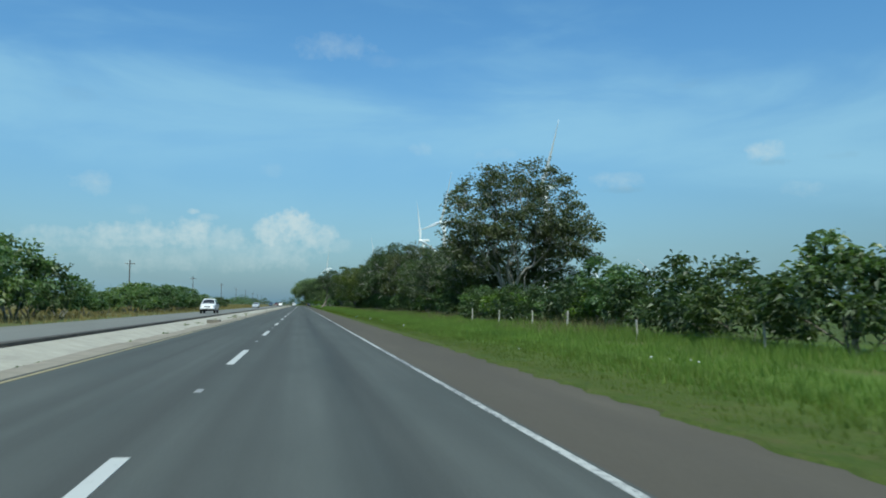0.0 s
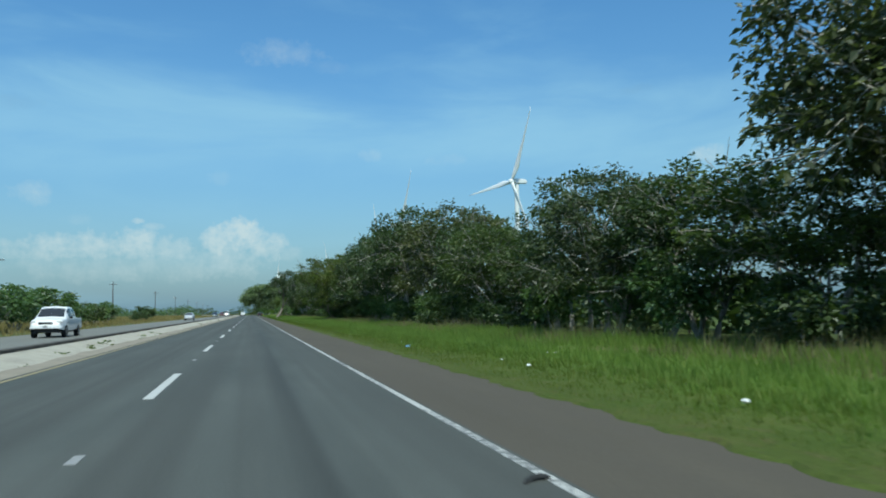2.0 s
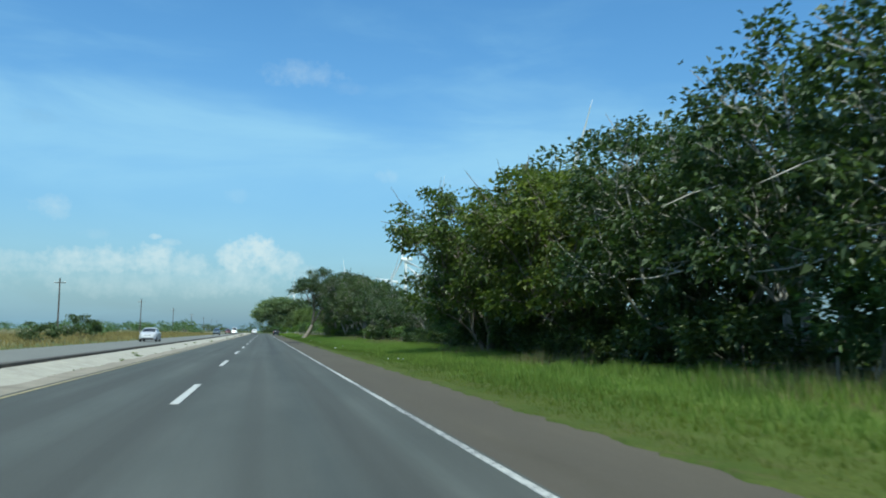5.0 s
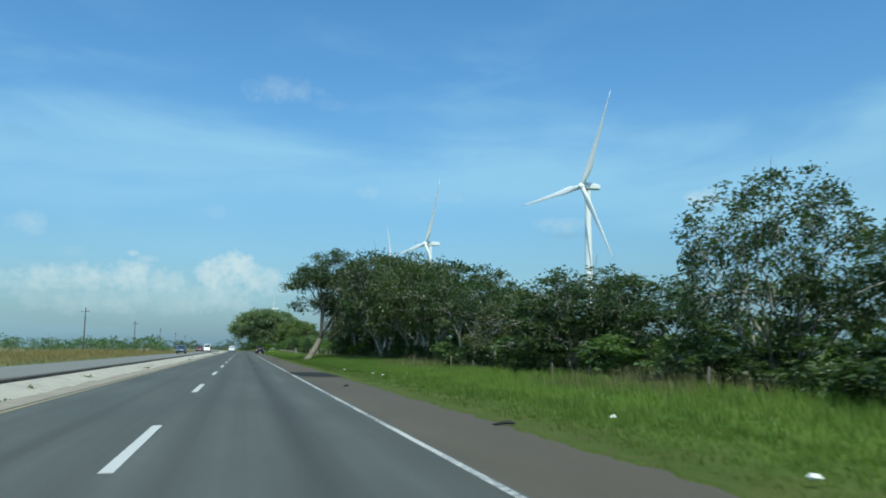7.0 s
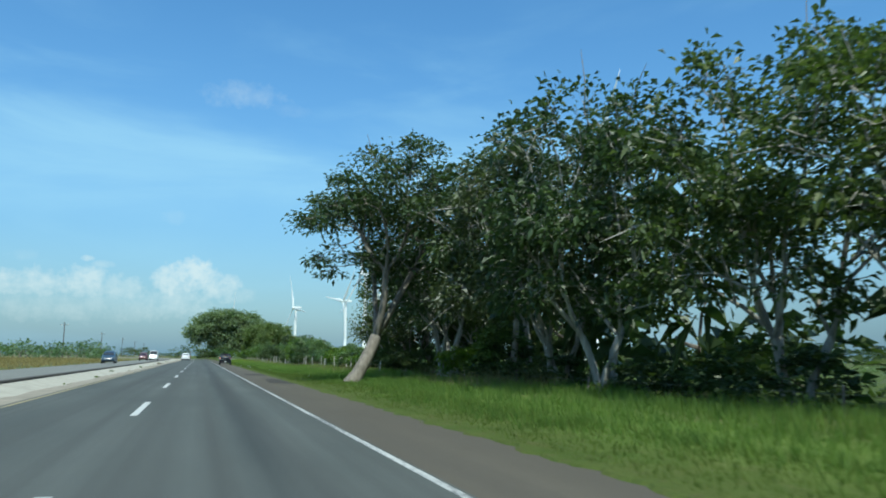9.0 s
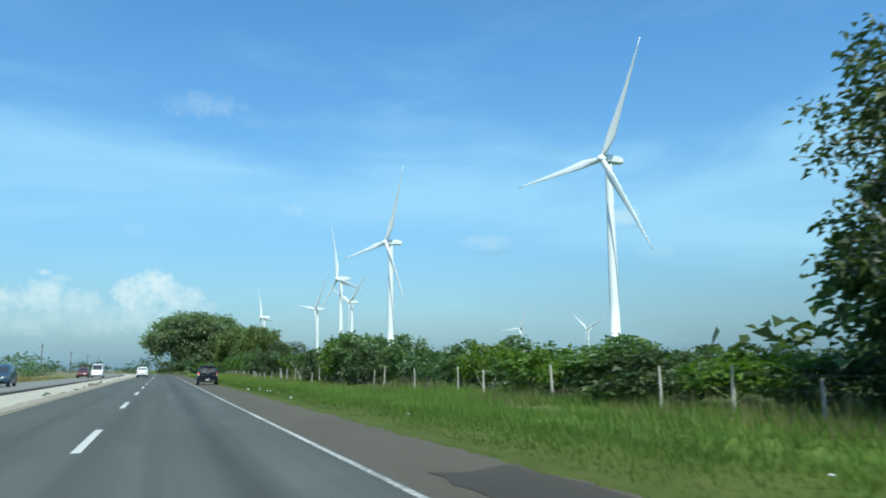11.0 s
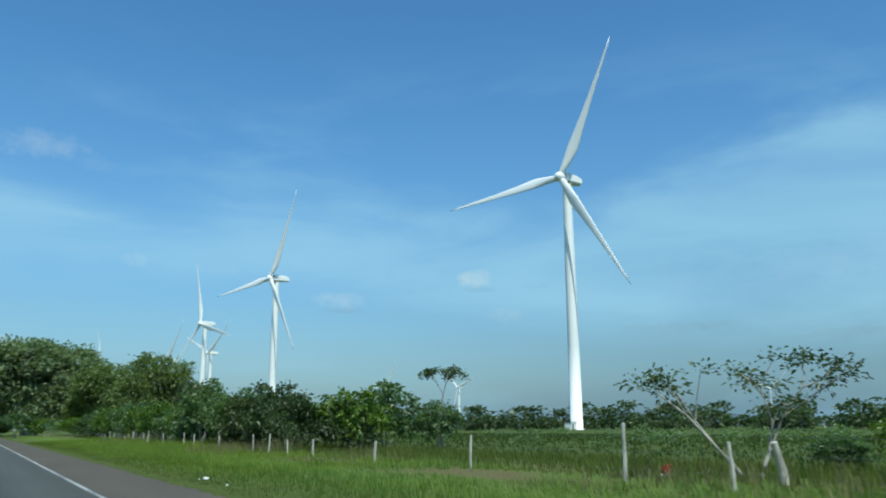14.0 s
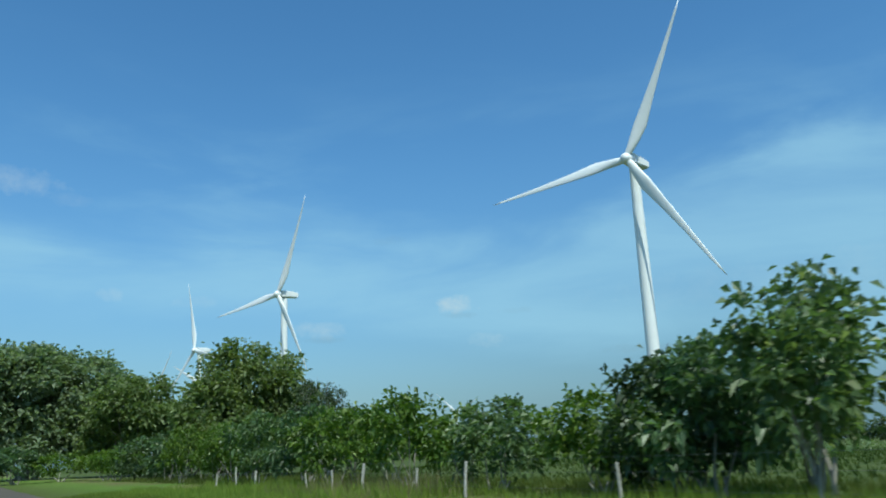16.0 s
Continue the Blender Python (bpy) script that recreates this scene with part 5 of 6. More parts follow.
class Shell:
    """The outer skin of a vehicle, as a surface over its length and round its section."""

    def __init__(self, stations, wheels, radius):
        s = np.array(stations)
        ys = np.unique(np.concatenate([np.linspace(s[0, 0], s[-1, 0], 44), s[:, 0]] + [np.linspace(w - radius, w + radius, 15) for w in wheels]))
        self.st, self.ys, self.wheels, self.radius = s, ys, wheels, radius

    def point(self, y, u):
        """u from 0 at the sill over the belt (0.45) and the roof's edge (0.8) to the middle of the roof (1)."""
        zb, zt, zr, wb, wt, wr = [float(np.interp(y, self.st[:, 0], self.st[:, k])) for k in range(1, 7)]
        for w in self.wheels:
            if abs(y - w) < self.radius:
                zb = max(zb, math.sqrt(self.radius ** 2 - (y - w) ** 2) + 0.29)
        zb = min(zb, zt - 0.12)
        px = [wb * 0.97, wb + 0.015, wt + 0.005, wt - 0.01, (wt + wr) / 2 + 0.012, wr, wr * 0.72, 0.0]
        pz = [zb, zb + 0.2 * (zt - zb), zt - 0.12 * (zt - zb), zt, (zt + zr) / 2, zr - 0.12 * min(0.5, zr - zt), zr - 0.01, zr + 0.015]
        pu = [0.0, 0.15, 0.36, 0.45, 0.62, 0.80, 0.88, 1.0]
        return float(np.interp(u, pu, px)), y, float(np.interp(u, pu, pz))

    def grid(self, ys, us, sign=1, off=0.0):
        g = np.array([[self.point(y, u) for u in us] for y in ys])
        if off:
            du = np.gradient(g, axis=1)
            dy = np.gradient(g, axis=0)
            n = np.cross(du, dy)
            n /= np.linalg.norm(n, axis=2)[:, :, None] + 1e-9
            n *= np.sign(n[:, :, :1] + n[:, :, 2:] * 0.5 + 1e-6)
            g = g + n * off
        g[:, :, 0] *= sign
        a, b = g.shape[:2]
        i = np.arange(a - 1)[:, None] * b
        j = np.arange(b - 1)[None, :]
        f = np.stack([i + j, i + j + 1, i + b + j + 1, i + b + j], -1).reshape(-1, 4)
        return g.reshape(-1, 3), (f if sign > 0 else f[:, ::-1])

    def body(self, material):
        us = [0, 0.05, 0.15, 0.25, 0.36, 0.42, 0.45, 0.5, 0.62, 0.72, 0.78, 0.80, 0.84, 0.88, 0.94, 1.0]
        r, l = self.grid(self.ys, us, 1), self.grid(self.ys, us, -1)
        v, f = join([r, l])
        n, half = len(us), len(self.ys) * len(us)
        last = half - n
        caps = []
        for i in range(n - 2):
            caps.append((i, half + i, half + i + 1, i + 1))
            caps.append((last + i, last + i + 1, half + last + i + 1, half + last + i))
        me = mesh_from("body", v, np.concatenate([f, np.array(caps)]), material, True)
        bm = bmesh.new()
        bm.from_mesh(me)
        bmesh.ops.remove_doubles(bm, verts=bm.verts[:], dist=0.002)
        bmesh.ops.recalc_face_normals(bm, faces=bm.faces[:])
        bm.to_mesh(me)
        bm.free()
        me.set_sharp_from_angle(angle=radians(40))
        return me

    def panel(self, y0, y1, u0, u1, sides=(1, -1), off=0.006, ny=9, nu=7):
        return join([self.grid(np.linspace(y0, y1, ny), np.linspace(u0, u1, nu), s, off) for s in sides])


def lathe(profile, sides=24):
    """Turned about the x axis: profile of (x, radius)."""
    p = np.array(profile)
    a = np.arange(sides) * 2 * np.pi / sides
    v = np.stack([np.repeat(p[:, :1], sides, 1), p[:, 1:] * np.cos(a)[None], p[:, 1:] * np.sin(a)[None]], -1).reshape(-1, 3)
    i = np.arange(len(p) - 1)[:, None] * sides
    k = np.arange(sides)[None]
    k2 = (k + 1) % sides
    return v, np.stack([i + k, i + k2, i + sides + k2, i + sides + k], -1).reshape(-1, 4)


TYRE = mesh_from("tyre", *lathe([(-0.09, 0.20), (-0.095, 0.26), (-0.075, 0.298), (0, 0.302), (0.075, 0.298), (0.095, 0.26), (0.09, 0.20)]), M_TYRE, True)
rim_parts = [lathe([(-0.05, 0.205), (0.085, 0.205), (0.095, 0.215), (0.09, 0.19), (0.03, 0.185), (0.02, 0.0)]), lathe([(0.06, 0.05), (0.085, 0.045), (0.09, 0.001)], 14)]
for k in range(7):
    a = 2 * math.pi * k / 7
    c, s_ = math.cos(a), math.sin(a)
    bx = np.array([(x, r * c - t * s_, r * s_ + t * c) for x in (0.045, 0.08) for r, t in ((0.03, -0.018), (0.195, -0.026), (0.195, 0.026), (0.03, 0.018))])
    rim_parts.append((bx, np.array([(0, 1, 5, 4), (1, 2, 6, 5), (2, 3, 7, 6), (3, 0, 4, 7), (4, 5, 6, 7)])))
RIM = mesh_from("rim", *join(rim_parts), M_RIM)


def solid(name, size, at, material, parent, label="", bevel=0.012, turn=None):
    return part(name, box_bm(size, at, min(bevel, min(size) * 0.3), turn), material, parent, label)


def vehicle(name, stations, wheels, paint, label, m, glass=(), screens=(), wheel_scale=1.0, track=0.74, category="car"):
    """A body with windows, lamps, wheels and plates; further parts are added by the caller."""
    thing = tagged(new(name), label, category, "vehicles on the highway")
    sh = Shell(stations, wheels, 0.345 * wheel_scale)
    body = put("body", sh.body(paint), thing)
    L = stations[-1][0]
    hw = stations[len(stations) // 2][4]
    solid("underbody", (hw * 1.5, L * 0.9, 0.34), (0, L / 2, 0.40 * max(1, wheel_scale)), M_TRIM, thing)
    for y0, y1, u0, u1 in glass:
        for s in (1, -1):
            v, f = sh.panel(y0, y1, u0, u1, (s,))
            put("side_window", mesh_from("side_window", v, f, M_GLASS, True), thing)
    for nm, y0, y1 in screens:
        v, f = sh.panel(y0, y1, 0.81, 1.0, (1, -1))
        put(nm, mesh_from(nm, v, f, M_GLASS, True), thing)
    for y in wheels:
        for s in (1, -1):
            w = put("wheel", None, thing)
            w.matrix_basis = Matrix.Translation((s * track, y, 0.302 * wheel_scale)) @ Matrix.Rotation(0 if s > 0 else math.pi, 4, "Z") @ Matrix.Diagonal((wheel_scale, wheel_scale, wheel_scale, 1))
            put("tyre", TYRE, w)
            put("rim", RIM, w, "alloy rim with seven spokes")
    for s in (1, -1):
        ym = next((g[1] for g in reversed(glass)), L * 0.6)
        x, _, z = sh.point(ym - 0.1, 0.47)
        solid("door_mirror", (0.17, 0.10, 0.12), (s * (x + 0.10), ym - 0.10, z + 0.04), paint if paint is not P_WHITE else M_TRIM, thing, "", 0.04)
    thing.matrix_basis = m
    return thing, sh


def plate(thing, y, z, sgn):
    p = solid("number_plate", (0.29, 0.02, 0.135), (0, y, z), M_PLATE, thing, "white number plate with dark bars")
    for k in range(5):
        solid("bar", (0.035, 0.006, 0.075), (-0.10 + 0.05 * k, y + sgn * 0.012, z - 0.01), M_INK, p)


def front_end(thing, sh, lamp_z, L, half):
    for s in (1, -1):
        solid("headlight", (0.30, 0.14, 0.15), (s * half, L - 0.16, lamp_z), L_CLEAR, thing, "clear headlight", 0.04)
    solid("grille", (half * 1.1, 0.06, 0.16), (0, L - 0.02, lamp_z - 0.06), M_TRIM, thing)
    solid("front_bumper", (half * 2.0, 0.10, 0.12), (0, L - 0.06, lamp_z - 0.26), M_TRIM, thing)
    plate(thing, L + 0.03, lamp_z - 0.22, 1)


def rear_end(thing, L0, half, z, tall=0.28):
    for s in (1, -1):
        solid("tail_light", (0.14, 0.10, tall), (s * half, L0 + 0.03, z), L_RED, thing, "red tail light", 0.03)
    plate(thing, L0 - 0.02, z - 0.25, -1)


def lamp(name, sh, s, u0, u1, z0, z1, material, parent, label):
    """One lens of a rear lamp cluster: round the corner of the body and a strip of its flat back."""
    wrap = sh.panel(0.012, 0.115, u0, u1, (s,), 0.014)
    a, b = sorted((s * 0.675, s * 0.73))
    v = np.array([(x, y, z) for z in (z0, z1) for y in (-0.012, 0.03) for x in (a, b)])
    v[:, 0] -= s * 0.02 * (z1 > 1.0) * (v[:, 2] > 0.99)
    f = np.array([(0, 2, 3, 1), (4, 5, 7, 6), (0, 1, 5, 4), (2, 6, 7, 3), (0, 4, 6, 2), (1, 3, 7, 5)])
    v, f = join([wrap, (v, f)])
    return put(name, mesh_from(name, v, f, material), parent, label)


# the parked black hatchback
car, sh = vehicle("car", HATCH, (0.62, 3.05), P_BLACK, "charcoal black hatchback with a roof spoiler parked on the hard shoulder", pose(3.5, 345.2, -0.03, 0, 0, -0.5),
                  glass=[(0.70, 1.18, 0.50, 0.765), (1.26, 2.42, 0.50, 0.765)], screens=[("windscreen", 2.32, 2.98)], wheel_scale=1.07, track=0.75)
for s in (1, -1):
    tl = lamp("tail_light", sh, s, 0.36, 0.47, 0.935, 1.02, L_LIT if s < 0 else L_RED, car, "lit red tail light" if s < 0 else "red tail light")
    lamp("indicator", sh, s, 0.338, 0.36, 0.895, 0.935, L_AMBER if s < 0 else L_RED, tl, "amber glowing indicator" if s < 0 else "red lens")
    lamp("reversing_lamp", sh, s, 0.275, 0.338, 0.765, 0.895, L_CLEAR, tl, "clear lamp lens")
    solid("door_handle", (0.03, 0.16, 0.035), (s * 0.845, 0.98, 0.86), M_CHROME, car, "bright door handle")
    solid("door_handle", (0.03, 0.16, 0.035), (s * 0.845, 1.85, 0.85), M_CHROME, car, "bright door handle")
    solid("side_skirt", (0.05, 1.7, 0.10), (s * 0.83, 1.83, 0.22), P_BLACK, car)
    solid("door_seam", (0.006, 0.012, 0.62), (s * 0.838, 1.22, 0.58), M_TRIM, car)
    solid("bumper_reflector", (0.12, 0.02, 0.05), (s * 0.62, -0.03, 0.47), L_RED, car, "red reflector")
v, f = sh.panel(0.075, 0.43, 0.81, 1.0, (1, -1), 0.007)
rw = put("rear_window", mesh_from("rear_window", v, f, M_GREY_GLASS, True), car, "rear window with the daylight seen through it painted grey")
ring = [(0.14 + 0.30 * math.cos(a), 0.14 + 0.22 * max(0.0, math.sin(a)) ** 0.7 - 0.012 * (math.sin(a) < 0)) for a in np.linspace(0, 2 * math.pi, 28, endpoint=False)]
wr = lambda x, y: sh.point(y, float(np.interp(-abs(x), [-0.62, -0.45, 0.0], [0.80, 0.88, 1.0])))[2] + 0.012
v = np.array([(x, y - 0.008, wr(x, y)) for x, y in ring] + [(0.14, 0.24, wr(0.14, 0.248))])
put("seat_back", mesh_from("seat_back", v, np.array([(i, (i + 1) % 28, 28) for i in range(28)]), M_GLASS), rw, "dark rounded seat back behind the glass")
bm = box_bm((1.28, 0.30, 0.095), (0, 0.42, 1.545), 0.035)
bmesh.ops.subdivide_edges(bm, edges=[e for e in bm.edges if abs(e.verts[0].co.x - e.verts[1].co.x) > 0.5], cuts=8)
for v in bm.verts:
    v.co.y += 0.06 * (abs(v.co.x) / 0.62) ** 2
    v.co.z -= (0.03 if v.co.z > 1.545 else 0.075) * (abs(v.co.x) / 0.62) ** 4 - 0.10 * (v.co.y - 0.42)
sp = part("spoiler", bm, P_BLACK, car, "large black roof spoiler")
solid("brake_lamp", (0.24, 0.03, 0.05), (0, 0.266, 1.53), L_DULL, sp, "unlit dark red high brake lamp", 0.01)
solid("rear_bumper", (1.60, 0.24, 0.34), (0, 0.06, 0.55), P_BLACK, car, "", 0.085)
solid("bumper_crease", (1.30, 0.05, 0.03), (0, -0.045, 0.70), P_BLACK, car, "", 0.012)
solid("diffuser", (1.42, 0.16, 0.18), (0, 0.06, 0.33), M_TRIM, car, "", 0.03)
plate(car, -0.075, 0.44, -1)
v, f = lathe([(0.0, 0.062), (0.012, 0.062), (0.012, 0.044), (0.0, 0.044)], 20)
put("emblem", mesh_from("emblem", v, f, M_CHROME, True), car, "round bright emblem", pose(0, -0.016, 0.935, 0, 0, -90))
solid("badge", (0.17, 0.012, 0.022), (-0.44, -0.005, 0.775), M_PLATE, car, "bright plain bar")
solid("badge", (0.06, 0.012, 0.016), (0.42, -0.005, 0.775), M_PLATE, car, "small bright bar")
solid("boot_handle", (0.22, 0.03, 0.035), (0.02, -0.008, 0.765), M_TRIM, car)
solid("wiper", (0.42, 0.02, 0.025), (0.16, 0.10, 1.175), M_TRIM, car, "", 0.008, Matrix.Rotation(radians(14), 4, "Y"))
solid("yellow_strip", (0.66, 0.03, 0.045), (0.06, 0.15, 1.215), M_CLOTH, car, "yellow cloth strip along the rear window", 0.01, Matrix.Rotation(radians(2), 4, "Y"))
v, f = lathe([(0.0, 0.035), (0.16, 0.04), (0.16, 0.03), (0.02, 0.03)], 16)
put("exhaust_pipe", mesh_from("exhaust_pipe", v, f, M_CHROME, True), car, "wide bright exhaust pipe", pose(0.42, 0.02, 0.27, 0, 0, -90) @ pose(0, 0, 0))
for s in (1, -1):
    for y0, y1 in ((0.64, 0.71), (1.17, 1.27), (2.40, 2.47)):
        v, f = sh.panel(y0, y1, 0.48, 0.785, (s,), 0.008, 4)
        put("window_pillar", mesh_from("window_pillar", v, f, M_TRIM, True), car)
    v, f = sh.panel(0.64, 2.47, 0.765, 0.79, (s,), 0.008, 14, 3)
    put("window_frame", mesh_from("window_frame", v, f, M_TRIM, True), car)
    v, f = sh.panel(0.6, 2.6, 0.455, 0.495, (s,), 0.007, 14, 3)
    put("window_ledge", mesh_from("window_ledge", v, f, M_TRIM, True), car)
flap = solid("fuel_flap", (0.006, 0.14, 0.14), (-0.838, 0.42, 0.80), P_BLACK, car)
# added chrome piece that stands for the sun's glint on the flap
solid("flap_rim", (0.012, 0.07, 0.06), (-0.843, 0.40, 0.82), M_CHROME, flap, "small chrome spot added for the sun's glint on the fuel flap", 0.004)

# white car ahead in the other lane
c2, s2 = vehicle("car", [(y * 1.12, b + 0.04, t * 1.08, r * 1.08, w1 * 1.06, w2 * 1.06, w3 * 1.06) for y, b, t, r, w1, w2, w3 in HATCH], (0.72, 3.42), P_WHITE, "white hatchback driving ahead in the inner lane", pose(-3.1, 417, 0), glass=[(0.72, 1.34, 0.50, 0.76), (1.42, 2.7, 0.50, 0.76)], screens=[("rear_window", 0.12, 0.45), ("windscreen", 2.6, 3.32)], track=0.78)
rear_end(c2, 0.0, 0.74, 0.95)
# facing vehicles on the opposite carriageway
turn = Matrix.Rotation(math.pi, 4, "Z")
c3, s3 = vehicle("pickup_truck", PICKUP, (1.0, 4.15), P_WHITE, "white double cab pickup truck on the opposite carriageway", Matrix.Translation((-10.8, 104, 0)) @ turn, glass=[(1.95, 2.55, 0.50, 0.76), (2.62, 3.5, 0.50, 0.76)], screens=[("windscreen", 3.35, 3.98)], wheel_scale=1.2, track=0.78, category="pickup truck")
front_end(c3, s3, 0.88, 5.15, 0.66)
c4, s4 = vehicle("car", SEDAN, (0.85, 3.55), P_SILVER, "silver saloon car on the opposite carriageway", Matrix.Translation((-11.3, 214, 0)) @ turn, glass=[(1.35, 2.05, 0.50, 0.76), (2.12, 3.0, 0.50, 0.76)], screens=[("rear_window", 0.95, 1.4), ("windscreen", 2.7, 3.4)], track=0.77)
front_end(c4, s4, 0.68, 4.45, 0.58)
c5, s5 = vehicle("van", VAN, (0.95, 4.05), P_WHITE, "white delivery van on the opposite carriageway", Matrix.Translation((-10.2, 425, 0)) @ turn, glass=[(2.9, 3.75, 0.47, 0.7)], screens=[("windscreen", 3.72, 4.4)], wheel_scale=1.05, track=0.82, category="van")
front_end(c5, s5, 0.85, 4.95, 0.68)
SUV = [(y * 1.15, b + 0.08, t * 1.15, r * 1.13, w1 * 1.08, w2 * 1.08, w3 * 1.1) for y, b, t, r, w1, w2, w3 in HATCH]
c6, s6 = vehicle("car", SUV, (0.74, 3.5), P_RED, "dark red sport utility vehicle on the opposite carriageway", Matrix.Translation((-12.4, 424, 0)) @ turn, glass=[(0.74, 1.36, 0.50, 0.76), (1.45, 2.76, 0.50, 0.76)], screens=[("rear_window", 0.12, 0.45), ("windscreen", 2.66, 3.42)], wheel_scale=1.1, track=0.8)
front_end(c6, s6, 0.78, 4.28, 0.6)
c7, s7 = vehicle("car", SUV, (0.74, 3.5), P_BLUE, "dark blue sport utility vehicle on the opposite carriageway", Matrix.Translation((-12.3, 351, 0)) @ turn, glass=[(0.74, 1.36, 0.50, 0.76), (1.45, 2.76, 0.50, 0.76)], screens=[("rear_window", 0.12, 0.45), ("windscreen", 2.66, 3.42)], wheel_scale=1.1, track=0.8)
front_end(c7, s7, 0.78, 4.28, 0.6)


# ---- small things by the road ----
def drain_inlet(y):
    thing = tagged(new("drain_inlet"), "low weathered concrete drain inlet at the ditch's edge", "drain inlet", "drain inlets")
    solid("headwall", (0.16, 1.9, 0.36), (0.55, 0, 0.06), M_DARKCON, thing, "", 0.02)
    solid("headwall", (0.16, 1.9, 0.36), (-0.55, 0, 0.06), M_DARKCON, thing, "", 0.02)
    solid("cheek", (0.94, 0.16, 0.34), (0, 0.86, 0.05), M_DARKCON, thing, "", 0.02)
    solid("cheek", (0.94, 0.16, 0.34), (0, -0.86, 0.05), M_DARKCON, thing, "", 0.02)
    thing.matrix_basis = pose(-5.65, y, -0.02) @ Matrix.Scale(0.64, 4)


for y in (57.2, 352.5):
    drain_inlet(y)

# weeds in the ditch's joints
weed = np.random.default_rng(77)
wy = np.concatenate([weed.uniform(5, 440, 90), weed.uniform(90, 110, 10)])
weeds = []
for i, y in enumerate(wy):
    n = int(weed.integers(14, 40))
    cx = -5.6 - weed.uniform(0, 1.9)
    cz = float(np.interp(cx, [-8.05, -6.6, -6.35, -5.2], [-0.06, -0.36, -0.36, 0.0]))
    c = np.array([cx, y, cz]) + weed.normal(size=(n, 3)) * np.array([0.10, 0.30, 0])
    lv, lf = leaves(weed, c, np.tile([0, 0, 0.8], (n, 1)), 1, 0.14, 0.01)
    lv[:, 2] = np.maximum(lv[:, 2], cz - 0.03)
    weeds.append((lv, lf))
tagged(new("weeds", mesh_from("weeds", *join(weeds), M_TREE_OLIVE)), "small dark weeds growing in the concrete ditch", "weeds", "", "stuff")


def crumple(seed, size):
    bm = bmesh.new()
    bmesh.ops.create_icosphere(bm, subdivisions=2, radius=1)
    r = np.random.default_rng(seed)
    for v in bm.verts:
        k = 1 + 0.9 * noise.noise(v.co * 2.6 + Vector((seed * 3.7, 0, 0)))
        v.co = Vector((v.co.x * size * k, v.co.y * size * 0.7 * k, max(-0.02, v.co.z * size * 0.45 * k)))
    me = bpy.data.meshes.new("litter")
    bm.to_mesh(me)
    bm.free()
    return me


litter = [crumple(k, 0.042) for k in range(5)]
for k, me in enumerate(litter):
    me.materials.append(M_LITTER)
blue = crumple(9, 0.08)
blue.materials.append(M_LITTER_BLUE)
lr = random.Random(12)
SPOTS = [(8.2, 18.3), (8.4, 17.4), (8.5, 18.0), (8.0, 18.9), (5.9, 22.5), (9.5, 41.8), (9.2, 42.2), (5.8, 46.1), (6.1, 60.1), (5.8, 67.1), (5.9, 69.2), (8.0, 71.7), (8.1, 71.3), (5.8, 81.3), (7.3, 101), (6.0, 159.9), (6.1, 159.3), (5.5, 159.7), (6.4, 189.0), (5.2, 182.4), (6.2, 211.7), (10.9, 215.5), (6.1, 214.0), (5.6, 221), (6.3, 275.7), (6.6, 283.3), (5.8, 296.0), (5.3, 315.7), (5.3, 320.3), (5.4, 320.0), (5.3, 323.9), (5.35, 324.2), (4.7, 324.4), (4.9, 309.5), (8.0, 346), (4.8, 367.6), (4.8, 370.0), (5.0, 370.2)]
for x, y in SPOTS:
    ob = tagged(new("litter", lr.choice(litter)), "crumpled piece of white litter in the grass", "litter", "litter along the verge")
    s_ = lr.uniform(0.7, 1.7)
    ob.matrix_basis = Matrix.Translation((x, y, 0.10)) @ Matrix.Rotation(lr.uniform(0, 6.3), 4, "Z") @ Matrix.Diagonal((s_, s_, s_, 1))
ob = tagged(new("litter", blue), "crumpled blue plastic bag in the grass", "litter", "litter along the verge")
ob.matrix_basis = pose(5.4, 78.2, 0.06, 0, 0, 40)

# scraps of black tyre rubber on the asphalt
def tyre_scrap(x, y, turn, size):
    a = np.linspace(0.1, 1.5, 9)
    line = np.stack([0.5 * np.cos(a) - 0.35, 0.5 * np.sin(a) - 0.3, 0.03 + 0.03 * np.sin(a * 3)], 1) * size
    v, f = tube(line, np.array([0.02, 0.05, 0.06, 0.055, 0.06, 0.05, 0.055, 0.04, 0.015]) * size, 6)
    ob = tagged(new("tyre_scrap", mesh_from("tyre_scrap", v, f, M_TYRE)), "torn scrap of black tyre rubber on the asphalt", "tyre scrap", "tyre scraps")
    ob.matrix_basis = pose(x, y, 0.0, 0, 0, turn)


tyre_scrap(2.2, 57.0, 70, 0.42)
tyre_scrap(4.35, 188.9, 20, 0.6)
tyre_scrap(3.4, 202.9, 100, 0.5)

# roadside memorial cross with flowers
M_RED = plain("red flowers", (0.42, 0.04, 0.03), 0.7, 0, 0.4, 40)
M_CROSS = plain("white painted wood", (0.75, 0.75, 0.73), 0.6)
cr = tagged(new("memorial_cross"), "small white roadside cross with red flowers in the grass", "cross")
solid("upright", (0.06, 0.04, 0.95), (0, 0, 0.45), M_CROSS, cr)
solid("crossbar", (0.44, 0.04, 0.06), (0, 0.042, 0.62), M_CROSS, cr)
fr = np.random.default_rng(4)
fv, ff = leaves(fr, fr.normal(size=(60, 3)) * np.array([0.11, 0.05, 0.07]) + np.array([0, -0.04, 0.82]), np.tile([0, -0.4, 0.4], (60, 1)), 3, 0.09, 0.02)
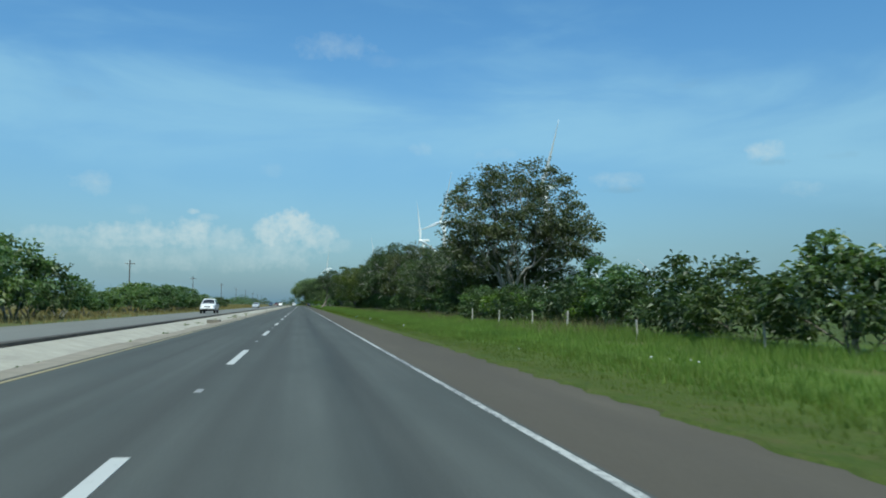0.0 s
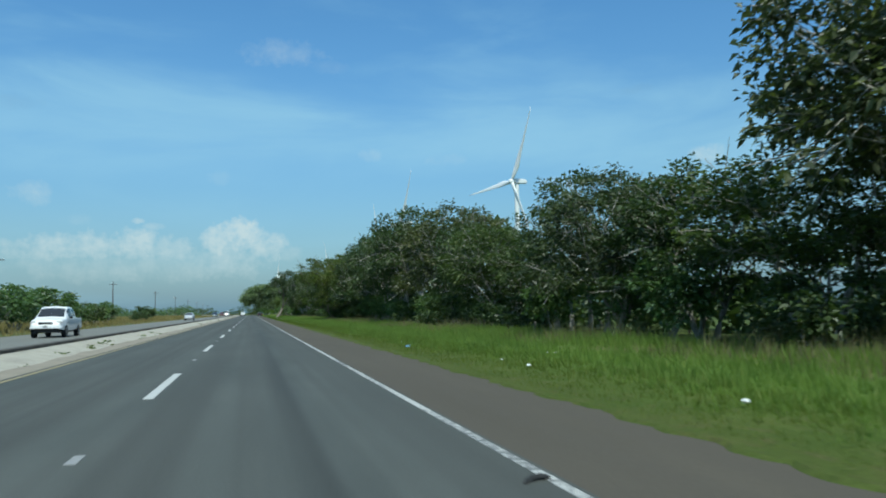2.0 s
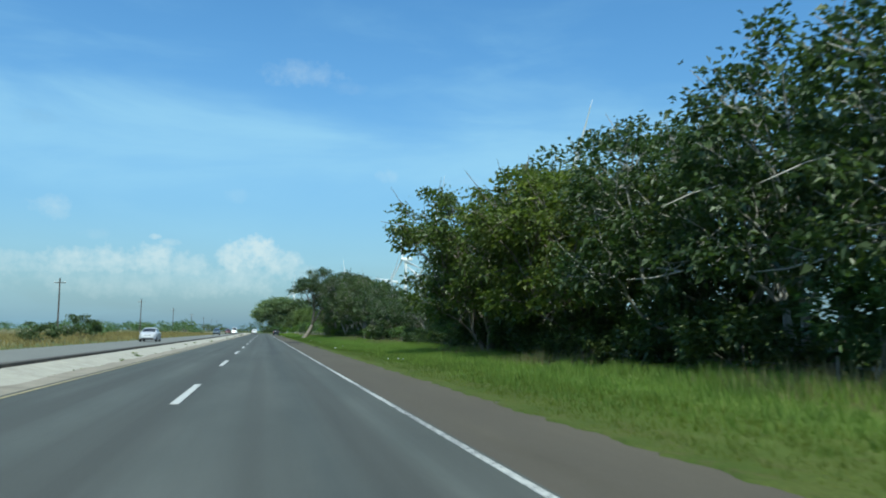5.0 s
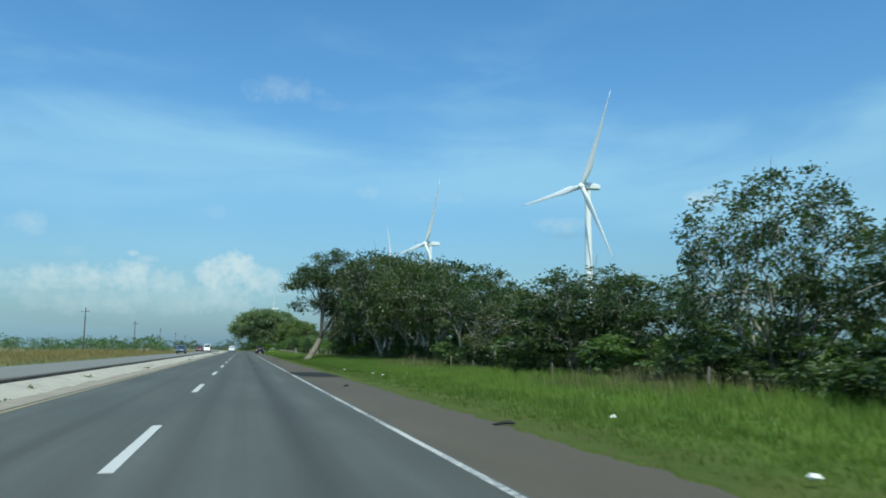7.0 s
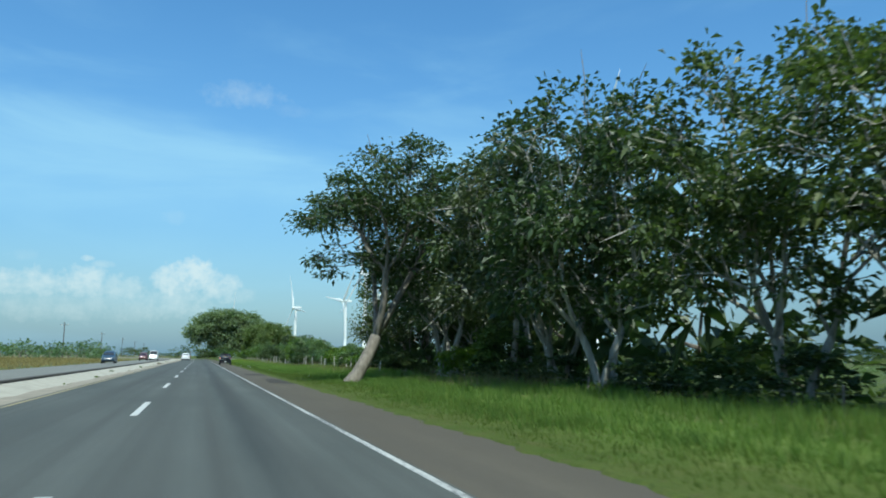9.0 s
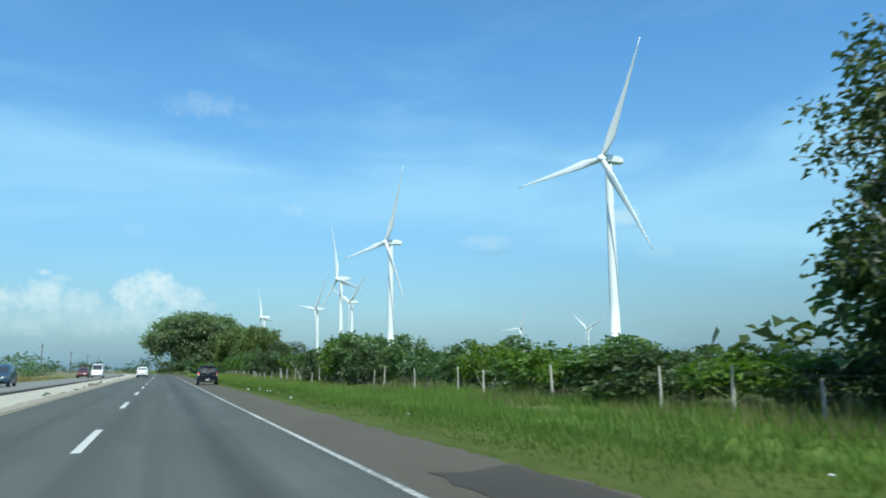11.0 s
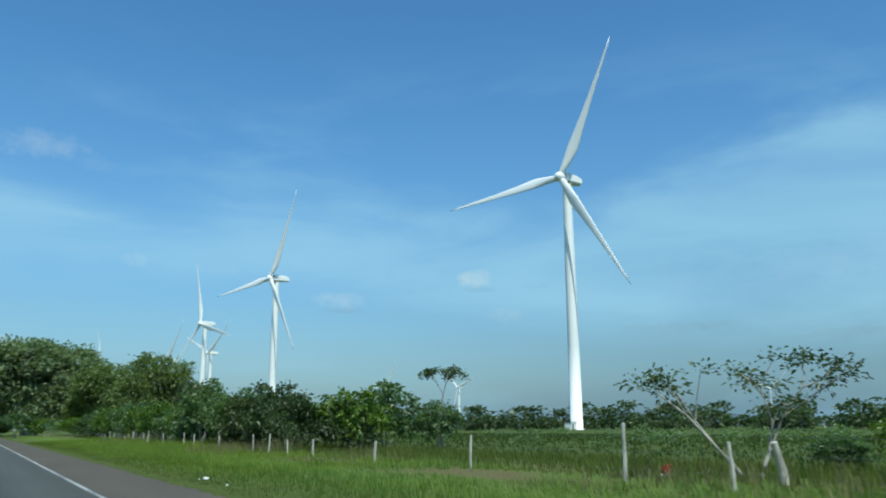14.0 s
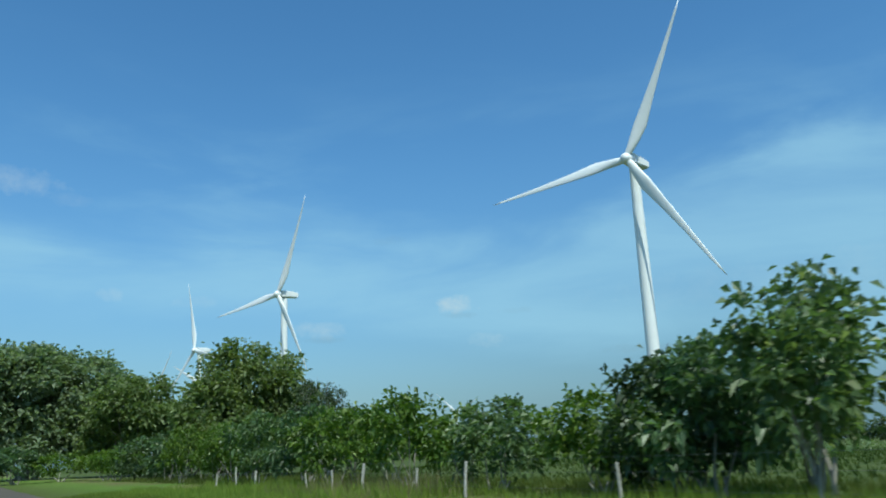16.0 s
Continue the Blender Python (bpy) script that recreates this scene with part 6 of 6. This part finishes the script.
put("wreath", mesh_from("wreath", fv, ff, M_RED), cr, "bunch of red flowers")
cr.matrix_basis = pose(13.3, 363.6, -0.18, 0, 2, 15) @ Matrix.Scale(0.62, 4)

# the small bare-limbed tree and a thick leaning post in the gap
plant("tree", dict(seed=61, lobes=[(-1.9, 0, 2.0, 0.9, 0.8, 0.4, 0.5), (-0.2, 0.2, 2.4, 0.7, 0.8, 0.45, 0.5), (1.6, 0, 2.3, 0.6, 0.7, 0.6, 0.6), (0.9, 0.3, 1.6, 0.5, 0.6, 0.5, 0.3)], n=34, clear=0.6, per=34, size=0.125, spread=0.17, stems=2, trunk=0.075, under=0.3, core=0.1), M_TREE, M_BARK, "small sparse tree with pale forked limbs in the field", "tree", ROAD_TREES).matrix_basis = pose(14.6, 362.3, 0, 0, 0, -30)
plant("tree", dict(seed=62, lobes=[(0, 0, 4.05, 1.25, 1.25, 0.62, 1.0)], n=34, clear=3.1, per=18, size=0.2, spread=0.15, stems=1, trunk=0.055, under=0.1, core=0.1), M_TREE, M_BARK, "slender tree with a small umbrella crown", "tree", ROAD_TREES).matrix_basis = pose(23.7, 391.0, 0, 0, 0, 0)
v, f = tube([(0, 0, -0.1), (0.04, 0.03, 0.4), (-0.10, 0.02, 0.95), (-0.10, 0.02, 0.96)], [0.10, 0.085, 0.065, 0.01], 9)
st = tagged(new("wooden_stump", mesh_from("wooden_stump", v, f, M_POST)), "thick pale leaning wooden stump in the grass", "stump")
st.matrix_basis = pose(13.6, 360.8, 0.0, 0, -6, 0)

# low white hut at the foot of the nearest turbine
hut = tagged(new("hut"), "low white transformer hut beside a turbine's tower", "hut")
solid("wall", (3.4, 2.6, 2.5), (0, 0, 1.25), M_TOWER, hut, "", 0.03)
solid("roof", (3.8, 3.0, 0.18), (0, 0, 2.6), M_DARKCON, hut, "", 0.03)
solid("door", (0.9, 0.06, 2.0), (-0.6, -1.31, 1.0), M_WIRE, hut, "grey metal door")
hut.matrix_basis = pose(173.0, 562.0, -0.05, 0, 0, 20)
